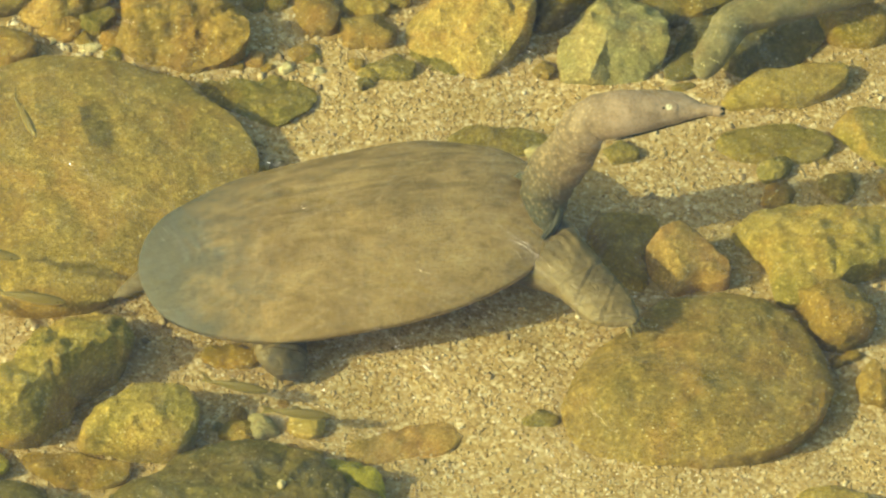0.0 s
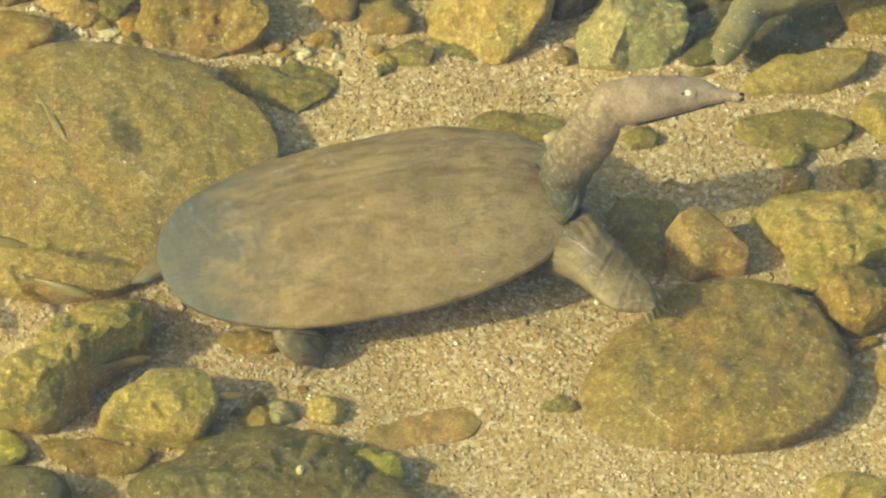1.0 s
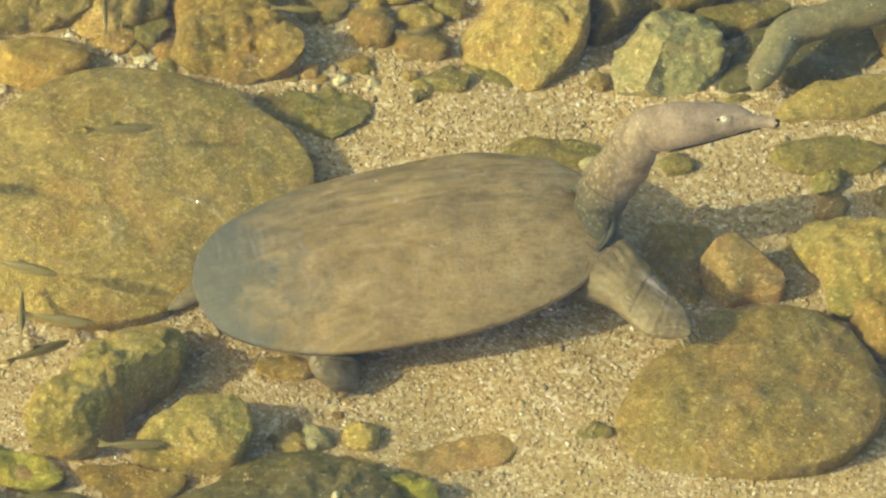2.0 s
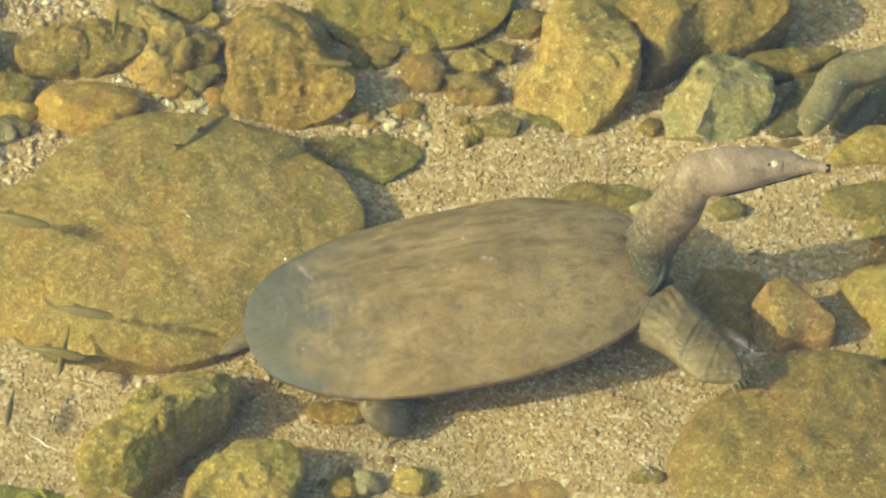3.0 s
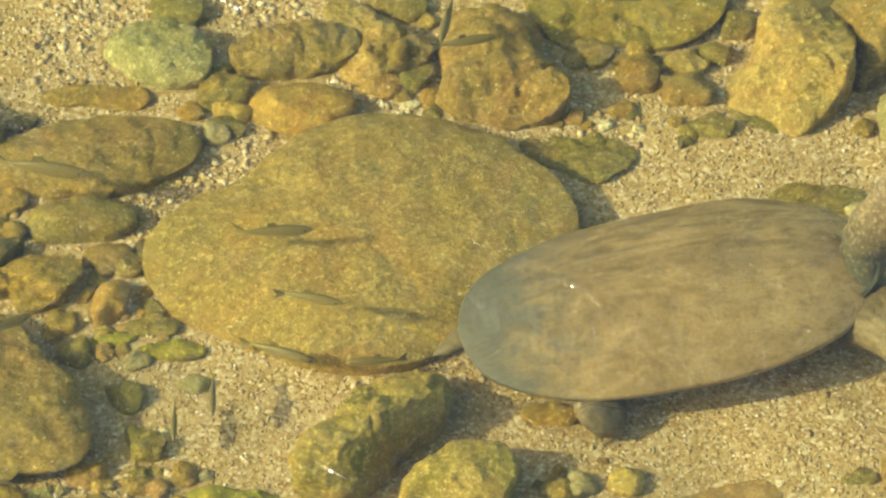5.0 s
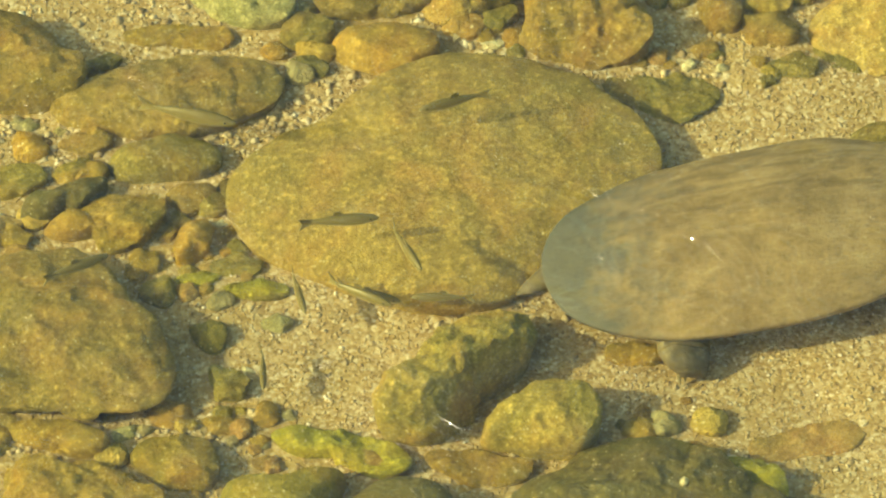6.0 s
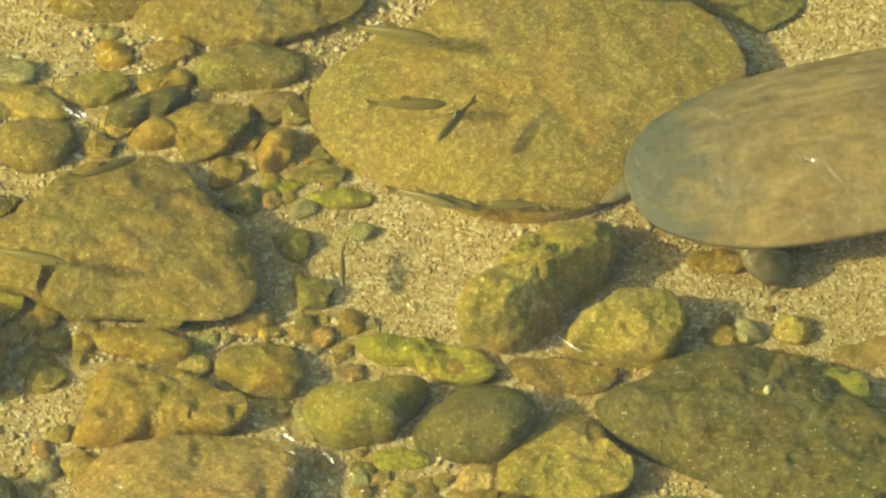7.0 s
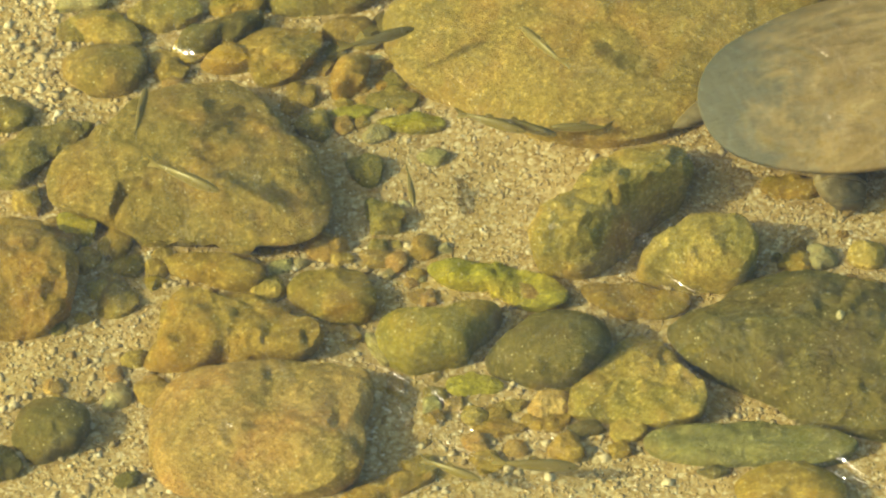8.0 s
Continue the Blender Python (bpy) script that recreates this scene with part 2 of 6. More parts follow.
def neck_and_head_material():
    """Speckled grey-brown neck skin that turns into the smoother pinkish-grey of the head."""
    n = Nodes("neck_and_head_skin")
    co = n.coords(False)
    sep = n.add("SeparateXYZ")
    n.link(co, sep.inputs[0])
    along = n.add("MapRange")
    for key, value in (("From Min", 0.140), ("From Max", 0.190)):
        along.inputs[key].default_value = value
    n.link(sep.outputs["X"], along.inputs["Value"])
    big, fine, dots = n.noise(co, 60, 4, 0.6, 0.5), n.noise(co, 520, 4, 0.65), n.voronoi(co, 340)
    neck = n.ramp(big, (0.32, (0.085, 0.068, 0.054)), (0.5, (0.145, 0.116, 0.092)), (0.70, (0.21, 0.168, 0.134)))
    neck = n.mix(n.ramp(dots.outputs["Distance"], (0.20, grey(0.85)), (0.40, grey(0))), neck, (0.44, 0.35, 0.27))
    base = n.add("MapRange")
    for key, value in (("From Min", 0.098), ("From Max", 0.056)):
        base.inputs[key].default_value = value
    n.link(sep.outputs["Z"], base.inputs["Value"])
    root = n.mix(n.ramp(dots.outputs["Distance"], (0.16, grey(0.6)), (0.34, grey(0))), (0.048, 0.050, 0.044), (0.26, 0.23, 0.17))
    neck = n.mix(base.outputs[0], neck, root)
    head = n.ramp(big, (0.30, (0.245, 0.183, 0.165)), (0.5, (0.345, 0.260, 0.236)), (0.70, (0.445, 0.342, 0.316)))
    col = n.mix(along.outputs[0], neck, head)
    col = n.mix(n.ramp(fine, (0.36, grey(0.4)), (0.52, grey(0))), col, (0.14, 0.105, 0.065))
    bumps = n.bump(dots.outputs["Distance"], 0.25, -0.0007)
    return n.finish(col, n.bump(fine, 0.45, 0.0008, bumps), 0.6, 0.15)


def plain_material(name, color, rough=0.4, spec=0.5):
    n = Nodes(name)
    f = n.noise(n.coords(False), 300, 3)
    return n.finish(n.mix(0.35, color, n.mix(f, color, tuple(0.5 * c for c in color))), None, rough, spec)


def fish_material():
    n = Nodes("fish_scales")
    co = n.coords(False)
    sep = n.add("SeparateXYZ")
    n.link(co, sep.inputs[0])
    band = n.add("MapRange")
    for key, value in (("From Min", -0.004), ("From Max", 0.004)):
        band.inputs[key].default_value = value
    n.link(sep.outputs["Z"], band.inputs["Value"])
    fleck = n.noise(co, 700, 2)
    col = n.ramp(band.outputs[0], (0.15, (0.26, 0.22, 0.11)), (0.5, (0.20, 0.162, 0.070)), (0.85, (0.135, 0.106, 0.042)))
    col = n.mix(n.ramp(fleck, (0.5, grey(0)), (0.7, grey(0.4))), col, (0.07, 0.06, 0.03))
    return n.finish(col, None, 0.35, 0.5)


WATER, SHELL, FISH = water_material(), shell_material(), fish_material()
HEAD_SKIN = neck_and_head_material()
COLLAR_SKIN = skin_material("collar_skin", (0.028, 0.028, 0.023), (0.050, 0.050, 0.042), (0.082, 0.080, 0.066), 240, (0.20, 0.19, 0.15))
LEG_SKIN = skin_material("leg_skin", (0.085, 0.066, 0.043), (0.145, 0.112, 0.072), (0.205, 0.160, 0.105), 130, (0.36, 0.30, 0.21))
BELLY = skin_material("belly_skin", (0.20, 0.17, 0.10), (0.32, 0.28, 0.18), (0.42, 0.37, 0.25), 90)
EYE_DARK = plain_material("eye_dark", (0.02, 0.018, 0.012), 0.08, 0.8)
# near-white: the sun's glint on the wet eye, put into the colour
EYE_GLINT = plain_material("eye_glint", (0.80, 0.76, 0.72), 0.1, 0.8)
CLAW = plain_material("claw", (0.27, 0.22, 0.13), 0.4, 0.4)
BRANCH = stone_material("waterlogged_bark", (0.12, 0.108, 0.068), (0.18, 0.162, 0.105), (0.23, 0.205, 0.14), (0.14, 0.132, 0.075), 0.4, 0.15)


# ---- building helpers ----
def mesh_of(name, verts, faces, material, smooth=True):
    me = bpy.data.meshes.new(name)
    me.from_pydata([tuple(v) for v in verts], [], faces)
    me.materials.append(material)
    if smooth:
        me.polygons.foreach_set("use_smooth", [True] * len(me.polygons))
    me.update()
    return me


def part(name, me, parent, label="", at=None):
    ob = new(name, me)
    ob.parent = parent
    if at is not None:
        ob.matrix_basis = at
    if label:
        ob["label"] = label
    return ob


def ring_faces(rows, cols, cap_start=None, cap_end=None):
    """Faces of a grid of rows closed round; caps are the indices of end points."""
    faces = []
    for i in range(rows - 1):
        for j in range(cols):
            k = (j + 1) % cols
            faces.append((i * cols + j, i * cols + k, (i + 1) * cols + k, (i + 1) * cols + j))
    if cap_start is not None:
        faces += [(cap_start, (j + 1) % cols, j) for j in range(cols)]
    if cap_end is not None:
        o = (rows - 1) * cols
        faces += [(cap_end, o + j, o + (j + 1) % cols) for j in range(cols)]
    return faces


def spline(values, u):
    """Catmull-Rom through a list of vectors or numbers, u from 0 to 1."""
    n = len(values) - 1
    s = min(max(u, 0.0), 1.0) * n
    i = min(int(s), n - 1)
    g = s - i
    p0, p1, p2, p3 = values[max(i - 1, 0)], values[i], values[i + 1], values[min(i + 2, n)]
    return (p1 * 2 + (p2 - p0) * g + (p0 * 2 - p1 * 5 + p2 * 4 - p3) * (g * g) + (p1 * 3 - p0 - p2 * 3 + p3) * (g * g * g)) * 0.5


def tube(path, wide, high, rows=40, cols=28, side=None, relief=0.0, fold=0.0, folds=0, seed=0.0):
    """A limb along a path: half-widths across (wide) and upwards (high), rounded ends, skin folds and small relief."""
    path = [Vector(p) for p in path]
    verts = []
    for i in range(rows):
        u = i / (rows - 1)
        p = spline(path, u)
        d = (spline(path, min(u + 0.02, 1)) - spline(path, max(u - 0.02, 0))).normalized()
        across = (side if side is not None else Vector((0, 0, 1)).cross(d)).normalized()
        across = (across - d * across.dot(d)).normalized()
        up = d.cross(across).normalized()
        if up.z < 0:
            up = -up
        a, b = max(spline(wide, u), 0.0004), max(spline(high, u), 0.0004)
        if folds:
            k = 1 + fold * math.sin(u * folds * math.tau + 0.8 * math.sin(9 * u))
            a, b = a * k, b * k
        for j in range(cols):
            th = j * math.tau / cols
            q = p + across * (a * math.cos(th)) + up * (b * math.sin(th))
            if relief:
                q += (q - p).normalized() * relief * noise.fractal(q * 90 + Vector((seed, 0, 0)), 1.0, 2.0, 3)
            verts.append(q)
    verts += [path[0], path[-1]]
    return verts, ring_faces(rows, cols, rows * cols, rows * cols + 1)


def limb(pairs, thick, rows, cols, creases, wrinkle, origin):
    """A flattened limb between two edges: pairs of edge points, half thickness, cross creases (place, slant, depth, width), lengthwise wrinkles (depth, count, reach)."""
    ends = [(Vector(a) - origin, Vector(b) - origin) for a, b in pairs]
    mids, arms = [(a + b) * 0.5 for a, b in ends], [(a - b) * 0.5 for a, b in ends]
    verts = []
    for i in range(rows):
        u = i / (rows - 1)
        m, h, t = spline(mids, u), spline(arms, u), max(spline(thick, u), 0.0005)
        d = (spline(mids, min(u + 0.03, 1)) - spline(mids, max(u - 0.03, 0))).normalized()
        up = h.cross(d).normalized()
        if up.z < 0:
            up = -up
        for j in range(cols):
            th = j * math.tau / cols
            c, s = math.cos(th), math.sin(th)
            q = m + h * c + up * (t * math.copysign(abs(s) ** 0.8, s))
            out = (up * s + h.normalized() * c * 0.5)
            dent = 0.0
            for u0, slant, depth, width in creases:
                g = (u - u0 - slant * c - 0.012 * noise.noise(q * 120)) / width
                dent -= depth * (math.exp(-g * g) - 0.45 * math.exp(-(g / 2.4) ** 2))
            fade = max(0.0, 1 - u / wrinkle[2])
            dent += wrinkle[0] * fade * math.sin(wrinkle[1] * c + 5 * noise.noise(q * 45))
            dent += 0.0011 * noise.fractal(q * 110, 1.0, 2.0, 3)
            verts.append(q + out * dent)
    verts += [mids[0], mids[-1]]
    return verts, ring_faces(rows, cols, rows * cols, rows * cols + 1)


# ---- the bed of the stream ----
def bed_height(x, y):
    v = Vector((x, y, 0))
    return 0.0035 * noise.noise(v * 9) + 0.0015 * noise.noise(v * 34)


def build_bed():
    far = [60, 30, 15, 8, 4, 2.2, 1.4, 1.0]
    xs = [-v for v in far] + list(np.arange(-0.80, 0.601, 0.008)) + far[::-1]
    ys = [-v for v in far] + list(np.arange(-0.64, 0.421, 0.008)) + far[::-1]
    verts = [(x, y, bed_height(x, y)) for y in ys for x in xs]
    w = len(xs)
    faces = [(i * w + j, i * w + j + 1, (i + 1) * w + j + 1, (i + 1) * w + j) for i in range(len(ys) - 1) for j in range(w - 1)]
    tagged(new("ground", mesh_of("ground", verts, faces, SAND)), "coarse tan sand of a shallow stream bed", "stream bed", kind="structure")


build_bed()

FOOTPRINTS = []


def lobes(radii, th):
    n = len(radii)
    u = (th / math.tau * n) % n
    i = int(u)
    g = u - i
    p0, p1, p2, p3 = radii[i - 1], radii[i], radii[(i + 1) % n], radii[(i + 2) % n]
    return 0.5 * (2 * p1 + (p2 - p0) * g + (2 * p0 - 5 * p1 + 4 * p2 - p3) * g * g + (3 * p1 - p0 - 3 * p2 + p3) * g ** 3)


def to_segment(x, y, ax, ay, bx, by):
    dx, dy = bx - ax, by - ay
    g = min(1.0, max(0.0, ((x - ax) * dx + (y - ay) * dy) / (dx * dx + dy * dy)))
    return math.hypot(x - ax - g * dx, y - ay - g * dy)


def stone(name, x, y, height, box, rough, colour, label, radii, crevices=(), faces=()):
    """A stone bedded in the sand: lobed plan, domed top (box below 1 is blockier), worn facets, pits and cracks."""
    seed = len(FOOTPRINTS)
    rnd = random.Random(seed * 7 + 3)
    size = sum(radii) / len(radii)
    cols, rows = (280, 92) if size > 0.085 else (180, 62) if size > 0.030 else (60, 20) if size > 0.012 else (28, 11)
    if crevices:
        cols, rows = 300, 110
    FOOTPRINTS.append((x, y, radii))
    facets = []
    for _ in range(16):
        a, e = rnd.uniform(0, math.tau), rnd.uniform(0.05, 1.45)
        facets.append((Vector((math.cos(a) * math.cos(e), math.sin(a) * math.cos(e), math.sin(e))), rnd.uniform(0.80, 0.97) if math.cos(a) * math.cos(e) < 0.45 else 1.2))
    flats = [(Vector(n).normalized(), d) for *n, d in faces]
    off = Vector((seed * 3.7, seed * 1.9, 0))
    under = 0.30 if "undercut" in label else 0.10 * rough
    cut = min(0.95, 0.25 + 0.75 * rough)
    lean, turn = rnd.uniform(0.0, 0.28) * rough, rnd.uniform(0, math.tau)
    verts = []
    for i in range(rows):
        ph = 1.25 * math.pi / 2 * (i + 0.6) / rows
        for j in range(cols):
            th = j * math.tau / cols
            # the downstream side is steeper
            steep = box * (1 - 0.55 * max(0.0, math.cos(th + 0.35)) ** 3)
            s, c = math.sin(min(ph, math.pi / 2)) ** steep, math.copysign(abs(math.cos(ph)) ** steep, math.cos(ph))
            r = lobes(radii, th)
            inset = 1 - under * max(0.0, 1 - max(c, 0.0) / 0.6) ** 1.5
            q = Vector((s * inset * math.cos(th), s * inset * math.sin(th), c))
            for n, d in facets:
                over = q.dot(n) - d
                if over > 0:
                    q -= n * over * cut
            for n, d in flats:
                over = q.dot(n) - d
                if over > 0:
                    q -= n * over
            tall = height * (1 + lean * (q.x * math.cos(turn) + q.y * math.sin(turn)))
            p = Vector((q.x * r, q.y * r, q.z * tall))
            k = p / size
            big = noise.fractal(k * 1.5 + off, 1.0, 2.1, 4)
            crack = max(0.0, 0.82 - 4.5 * abs(noise.noise(k * 1.2 + off * 1.3 + Vector((0, 0, big * 0.3)))))
            pits = noise.fractal(k * 6 + off, 0.8, 2.2, 4)
            up = Vector((q.x * 0.6, q.y * 0.6, max(q.z, 0) * 0.9 + 0.1))
            p += up * size * rough * (0.060 * big - 0.060 * crack * rough + 0.028 * pits)
            p += up * min(rough, 1) * (0.0034 * noise.fractal(p * 60 + off, 1.0, 2.1, 2) + 0.0010 * noise.fractal(p * 170 + off, 0.8, 2.1, 2))
            for depth, width, *line in crevices:
                gap = min(to_segment(p.x, p.y, *a, *b) for a, b in zip(line, line[1:])) + 0.002 * noise.noise(p * 110 + off)
                wide = width * (0.8 + 0.5 * noise.noise(p * 50))
                if gap < wide:
                    p.z -= depth * (1 - max(gap, 0.0) / wide) ** 0.6
            verts.append(p)
    verts.append(verts[0] * 0.5 + verts[cols // 2] * 0.5)
    verts.append(Vector((0, 0, -0.5 * height)))
    me = mesh_of(name, verts, ring_faces(rows, cols, rows * cols, rows * cols + 1), STONE[colour])
    ob = tagged(new(name, me), label, "boulder" if name == "boulder" else "pebble" if name == "pebble" else "rock", group="stream stones")
    ob.location = (x, y, bed_height(x, y) - 0.002)
    return ob


stone("boulder", -0.184, -0.014, 0.041, 0.55, 0.34, "olive_ochre", "broad flat olive-ochre boulder lying in the sandy stream bed",
      (0.148, 0.151, 0.145, 0.142, 0.141, 0.140, 0.133, 0.117, 0.112, 0.133, 0.161, 0.157, 0.135, 0.122, 0.119, 0.119, 0.117, 0.113, 0.116, 0.131),
      ((0.0060, 0.0050, (0.052, -0.116), (0.073, -0.105), (0.093, -0.086)),))
stone("boulder", -0.479, -0.161, 0.042, 0.55, 0.6, "olive_brown", "thick olive-brown boulder with a shaded undercut front",
      (0.093, 0.078, 0.082, 0.097, 0.106, 0.101, 0.092, 0.079, 0.071, 0.082, 0.109, 0.111, 0.094, 0.085, 0.079, 0.073, 0.078, 0.103, 0.127, 0.117),
      ((0.008, 0.006, (-0.044, -0.056), (-0.042, -0.041), (-0.037, -0.032), (-0.019, -0.029)), (0.011, 0.009, (-0.034, -0.066), (-0.001, -0.064), (0.023, -0.071), (0.047, -0.077))))
stone("boulder", 0.270, -0.208, 0.034, 0.55, 0.45, "olive_brown", "rounded brown boulder half sunk in the sand",
      (0.093, 0.094, 0.095, 0.098, 0.098, 0.090, 0.084, 0.076, 0.076, 0.087, 0.096, 0.102, 0.103, 0.090, 0.076, 0.070, 0.071, 0.077, 0.084, 0.090))
stone("boulder", -0.028, -0.342, 0.037, 0.55, 0.75, "dark_green", "dark green-brown boulder with a deep groove",
      (0.097, 0.076, 0.068, 0.071, 0.076, 0.088, 0.096, 0.099, 0.102, 0.120, 0.097, 0.068, 0.056, 0.054, 0.057, 0.060, 0.069, 0.088, 0.112, 0.113),
      ((0.0200, 0.0075, (-0.035, 0.196), (-0.019, 0.203), (-0.001, 0.209), (0.018, 0.213)),))
# added low stone; its dark colour paints the shade beside the branch
stone("rock", 0.334, 0.148, 0.011, 0.65, 0.7, "dark_green", "dark green stone coloured for the shade below the branch",
      (0.036, 0.042, 0.052, 0.060, 0.054, 0.048, 0.039, 0.033, 0.030, 0.031, 0.034, 0.040, 0.052, 0.054, 0.045, 0.035, 0.031, 0.030, 0.029, 0.031))
stone("rock", -0.091, 0.165, 0.041, 0.6, 1, "brown", "stepped reddish-brown rock lying in the stream bed",
      (0.033, 0.030, 0.036, 0.049, 0.065, 0.078, 0.089, 0.085, 0.065, 0.050, 0.050, 0.056, 0.058, 0.055, 0.054, 0.055, 0.054, 0.058, 0.060, 0.046),
      ((0.006, 0.006, (-0.061, -0.037), (-0.043, -0.032), (-0.016, -0.029), (0.017, -0.023), (0.042, -0.006)), (0.01, 0.012, (-0.058, -0.008), (-0.061, 0.032))), ((-0.05, -0.72, 0.60, 0.78), (0.0, -0.15, 1.0, 0.80)))
stone("rock", -0.240, 0.187, 0.029, 0.85, 1, "olive_brown", "long olive-brown rock leaning on a pale one",
      (0.048, 0.050, 0.043, 0.040, 0.040, 0.039, 0.038, 0.035, 0.035, 0.042, 0.051, 0.047, 0.036, 0.027, 0.023, 0.021, 0.021, 0.023, 0.027, 0.036))
stone("rock", -0.193, 0.200, 0.020, 0.6, 1, "pale_yellow", "angular pale yellow rock lying in the stream bed",
      (0.031, 0.034, 0.037, 0.040, 0.042, 0.046, 0.046, 0.045, 0.034, 0.025, 0.022, 0.023, 0.027, 0.032, 0.040, 0.043, 0.042, 0.036, 0.031, 0.030))
stone("rock", -0.168, 0.241, 0.013, 0.65, 0.8, "olive", "olive stone at the edge of the gravel",
      (0.022, 0.021, 0.020, 0.017, 0.015, 0.015, 0.016, 0.021, 0.028, 0.026, 0.021, 0.018, 0.014, 0.013, 0.012, 0.013, 0.016, 0.018, 0.020, 0.023))
stone("rock", -0.159, 0.186, 0.022, 0.6, 0.8, "olive_brown", "dark wedge-shaped stone lying in the stream bed",
      (0.016, 0.019, 0.021, 0.025, 0.028, 0.025, 0.021, 0.017, 0.016, 0.017, 0.018, 0.021, 0.024, 0.021, 0.015, 0.011, 0.010, 0.011, 0.012, 0.014))
stone("rock", -0.154, 0.165, 0.013, 0.7, 0.6, "olive", "small olive stone lying in the stream bed",
      (0.011, 0.015, 0.017, 0.019, 0.017, 0.016, 0.016, 0.015, 0.016, 0.017, 0.016, 0.016, 0.013, 0.011, 0.011, 0.012, 0.012, 0.010, 0.009, 0.009))
stone("rock", -0.234, 0.128, 0.023, 0.7, 0.35, "orange", "smooth oval orange-brown stone lying in the stream bed",
      (0.037, 0.040, 0.036, 0.036, 0.037, 0.037, 0.035, 0.033, 0.037, 0.042, 0.040, 0.032, 0.025, 0.021, 0.020, 0.019, 0.019, 0.021, 0.024, 0.028))
stone("rock", -0.292, 0.149, 0.017, 0.7, 0.6, "olive", "olive stone beside the orange one",
      (0.021, 0.021, 0.020, 0.021, 0.022, 0.024, 0.028, 0.027, 0.023, 0.021, 0.021, 0.022, 0.023, 0.020, 0.018, 0.017, 0.016, 0.017, 0.019, 0.021))
stone("rock", -0.289, 0.117, 0.010, 0.7, 0.6, "dark_green", "dark olive stone lying in the stream bed",
      (0.014, 0.013, 0.013, 0.014, 0.013, 0.012, 0.011, 0.013, 0.018, 0.019, 0.015, 0.012, 0.009, 0.008, 0.007, 0.008, 0.010, 0.014, 0.016, 0.015))
stone("rock", -0.338, 0.187, 0.024, 0.65, 0.8, "pale_green", "pale green-yellow rock lying in the stream bed",
      (0.038, 0.037, 0.036, 0.036, 0.039, 0.041, 0.042, 0.048, 0.054, 0.050, 0.043, 0.034, 0.031, 0.030, 0.028, 0.029, 0.033, 0.037, 0.041, 0.040))
stone("rock", -0.325, 0.237, 0.011, 0.7, 0.6, "olive", "small olive stone on gravel",
      (0.020, 0.018, 0.015, 0.013, 0.013, 0.014, 0.015, 0.018, 0.022, 0.024, 0.021, 0.016, 0.011, 0.009, 0.009, 0.009, 0.011, 0.014, 0.018, 0.022))
stone("rock", -0.385, 0.148, 0.008, 0.65, 0.7, "ochre", "low flat ochre stone lying in the stream bed",
      (0.041, 0.037, 0.023, 0.017, 0.016, 0.015, 0.015, 0.017, 0.023, 0.038, 0.041, 0.026, 0.013, 0.010, 0.009, 0.009, 0.009, 0.012, 0.018, 0.035))
stone("rock", -0.386, 0.078, 0.027, 0.65, 0.7, "olive_brown", "flat-topped brown and olive rock",
      (0.078, 0.083, 0.069, 0.056, 0.048, 0.044, 0.045, 0.052, 0.062, 0.077, 0.092, 0.078, 0.057, 0.042, 0.035, 0.035, 0.037, 0.040, 0.047, 0.058))
stone("rock", -0.499, 0.109, 0.034, 0.65, 0.7, "brown", "broad brown rock lying in the stream bed",
      (0.050, 0.042, 0.042, 0.046, 0.050, 0.053, 0.058, 0.067, 0.067, 0.051, 0.043, 0.041, 0.045, 0.042, 0.041, 0.043, 0.044, 0.047, 0.049, 0.053))
stone("rock", -0.389, 0.016, 0.020, 0.85, 0.4, "olive", "smooth grey-olive oval stone lying in the stream bed",
      (0.041, 0.042, 0.036, 0.032, 0.029, 0.027, 0.027, 0.028, 0.032, 0.040, 0.045, 0.039, 0.029, 0.022, 0.019, 0.017, 0.017, 0.018, 0.023, 0.033))
stone("rock", -0.369, -0.019, 0.015, 0.7, 0.6, "brown", "rounded brown stone lying in the stream bed",
      (0.016, 0.020, 0.021, 0.019, 0.017, 0.018, 0.019, 0.018, 0.018, 0.020, 0.017, 0.015, 0.014, 0.014, 0.016, 0.014, 0.013, 0.013, 0.014, 0.014))
stone("rock", -0.430, -0.048, 0.024, 0.65, 1, "ochre", "craggy ochre rock lying in the stream bed",
      (0.041, 0.048, 0.046, 0.041, 0.036, 0.033, 0.034, 0.033, 0.032, 0.041, 0.050, 0.031, 0.013, 0.012, 0.016, 0.021, 0.025, 0.029, 0.032, 0.035))
stone("rock", -0.457, -0.024, 0.020, 0.7, 0.7, "dark_green", "dark green stone behind a craggy one",
      (0.016, 0.027, 0.036, 0.026, 0.018, 0.015, 0.015, 0.015, 0.015, 0.020, 0.029, 0.039, 0.036, 0.020, 0.011, 0.008, 0.009, 0.009, 0.011, 0.013))
stone("rock", -0.499, -0.000, 0.014, 0.65, 0.8, "yellow", "angular yellow stone lying in the stream bed",
      (0.027, 0.030, 0.026, 0.022, 0.017, 0.015, 0.015, 0.016, 0.019, 0.024, 0.028, 0.029, 0.025, 0.020, 0.018, 0.016, 0.015, 0.015, 0.017, 0.020))
stone("rock", -0.450, 0.008, 0.012, 0.7, 0.6, "ochre", "small ochre stone lying in the stream bed",
      (0.019, 0.018, 0.019, 0.019, 0.019, 0.017, 0.013, 0.011, 0.012, 0.016, 0.020, 0.019, 0.015, 0.012, 0.010, 0.009, 0.008, 0.010, 0.013, 0.015))
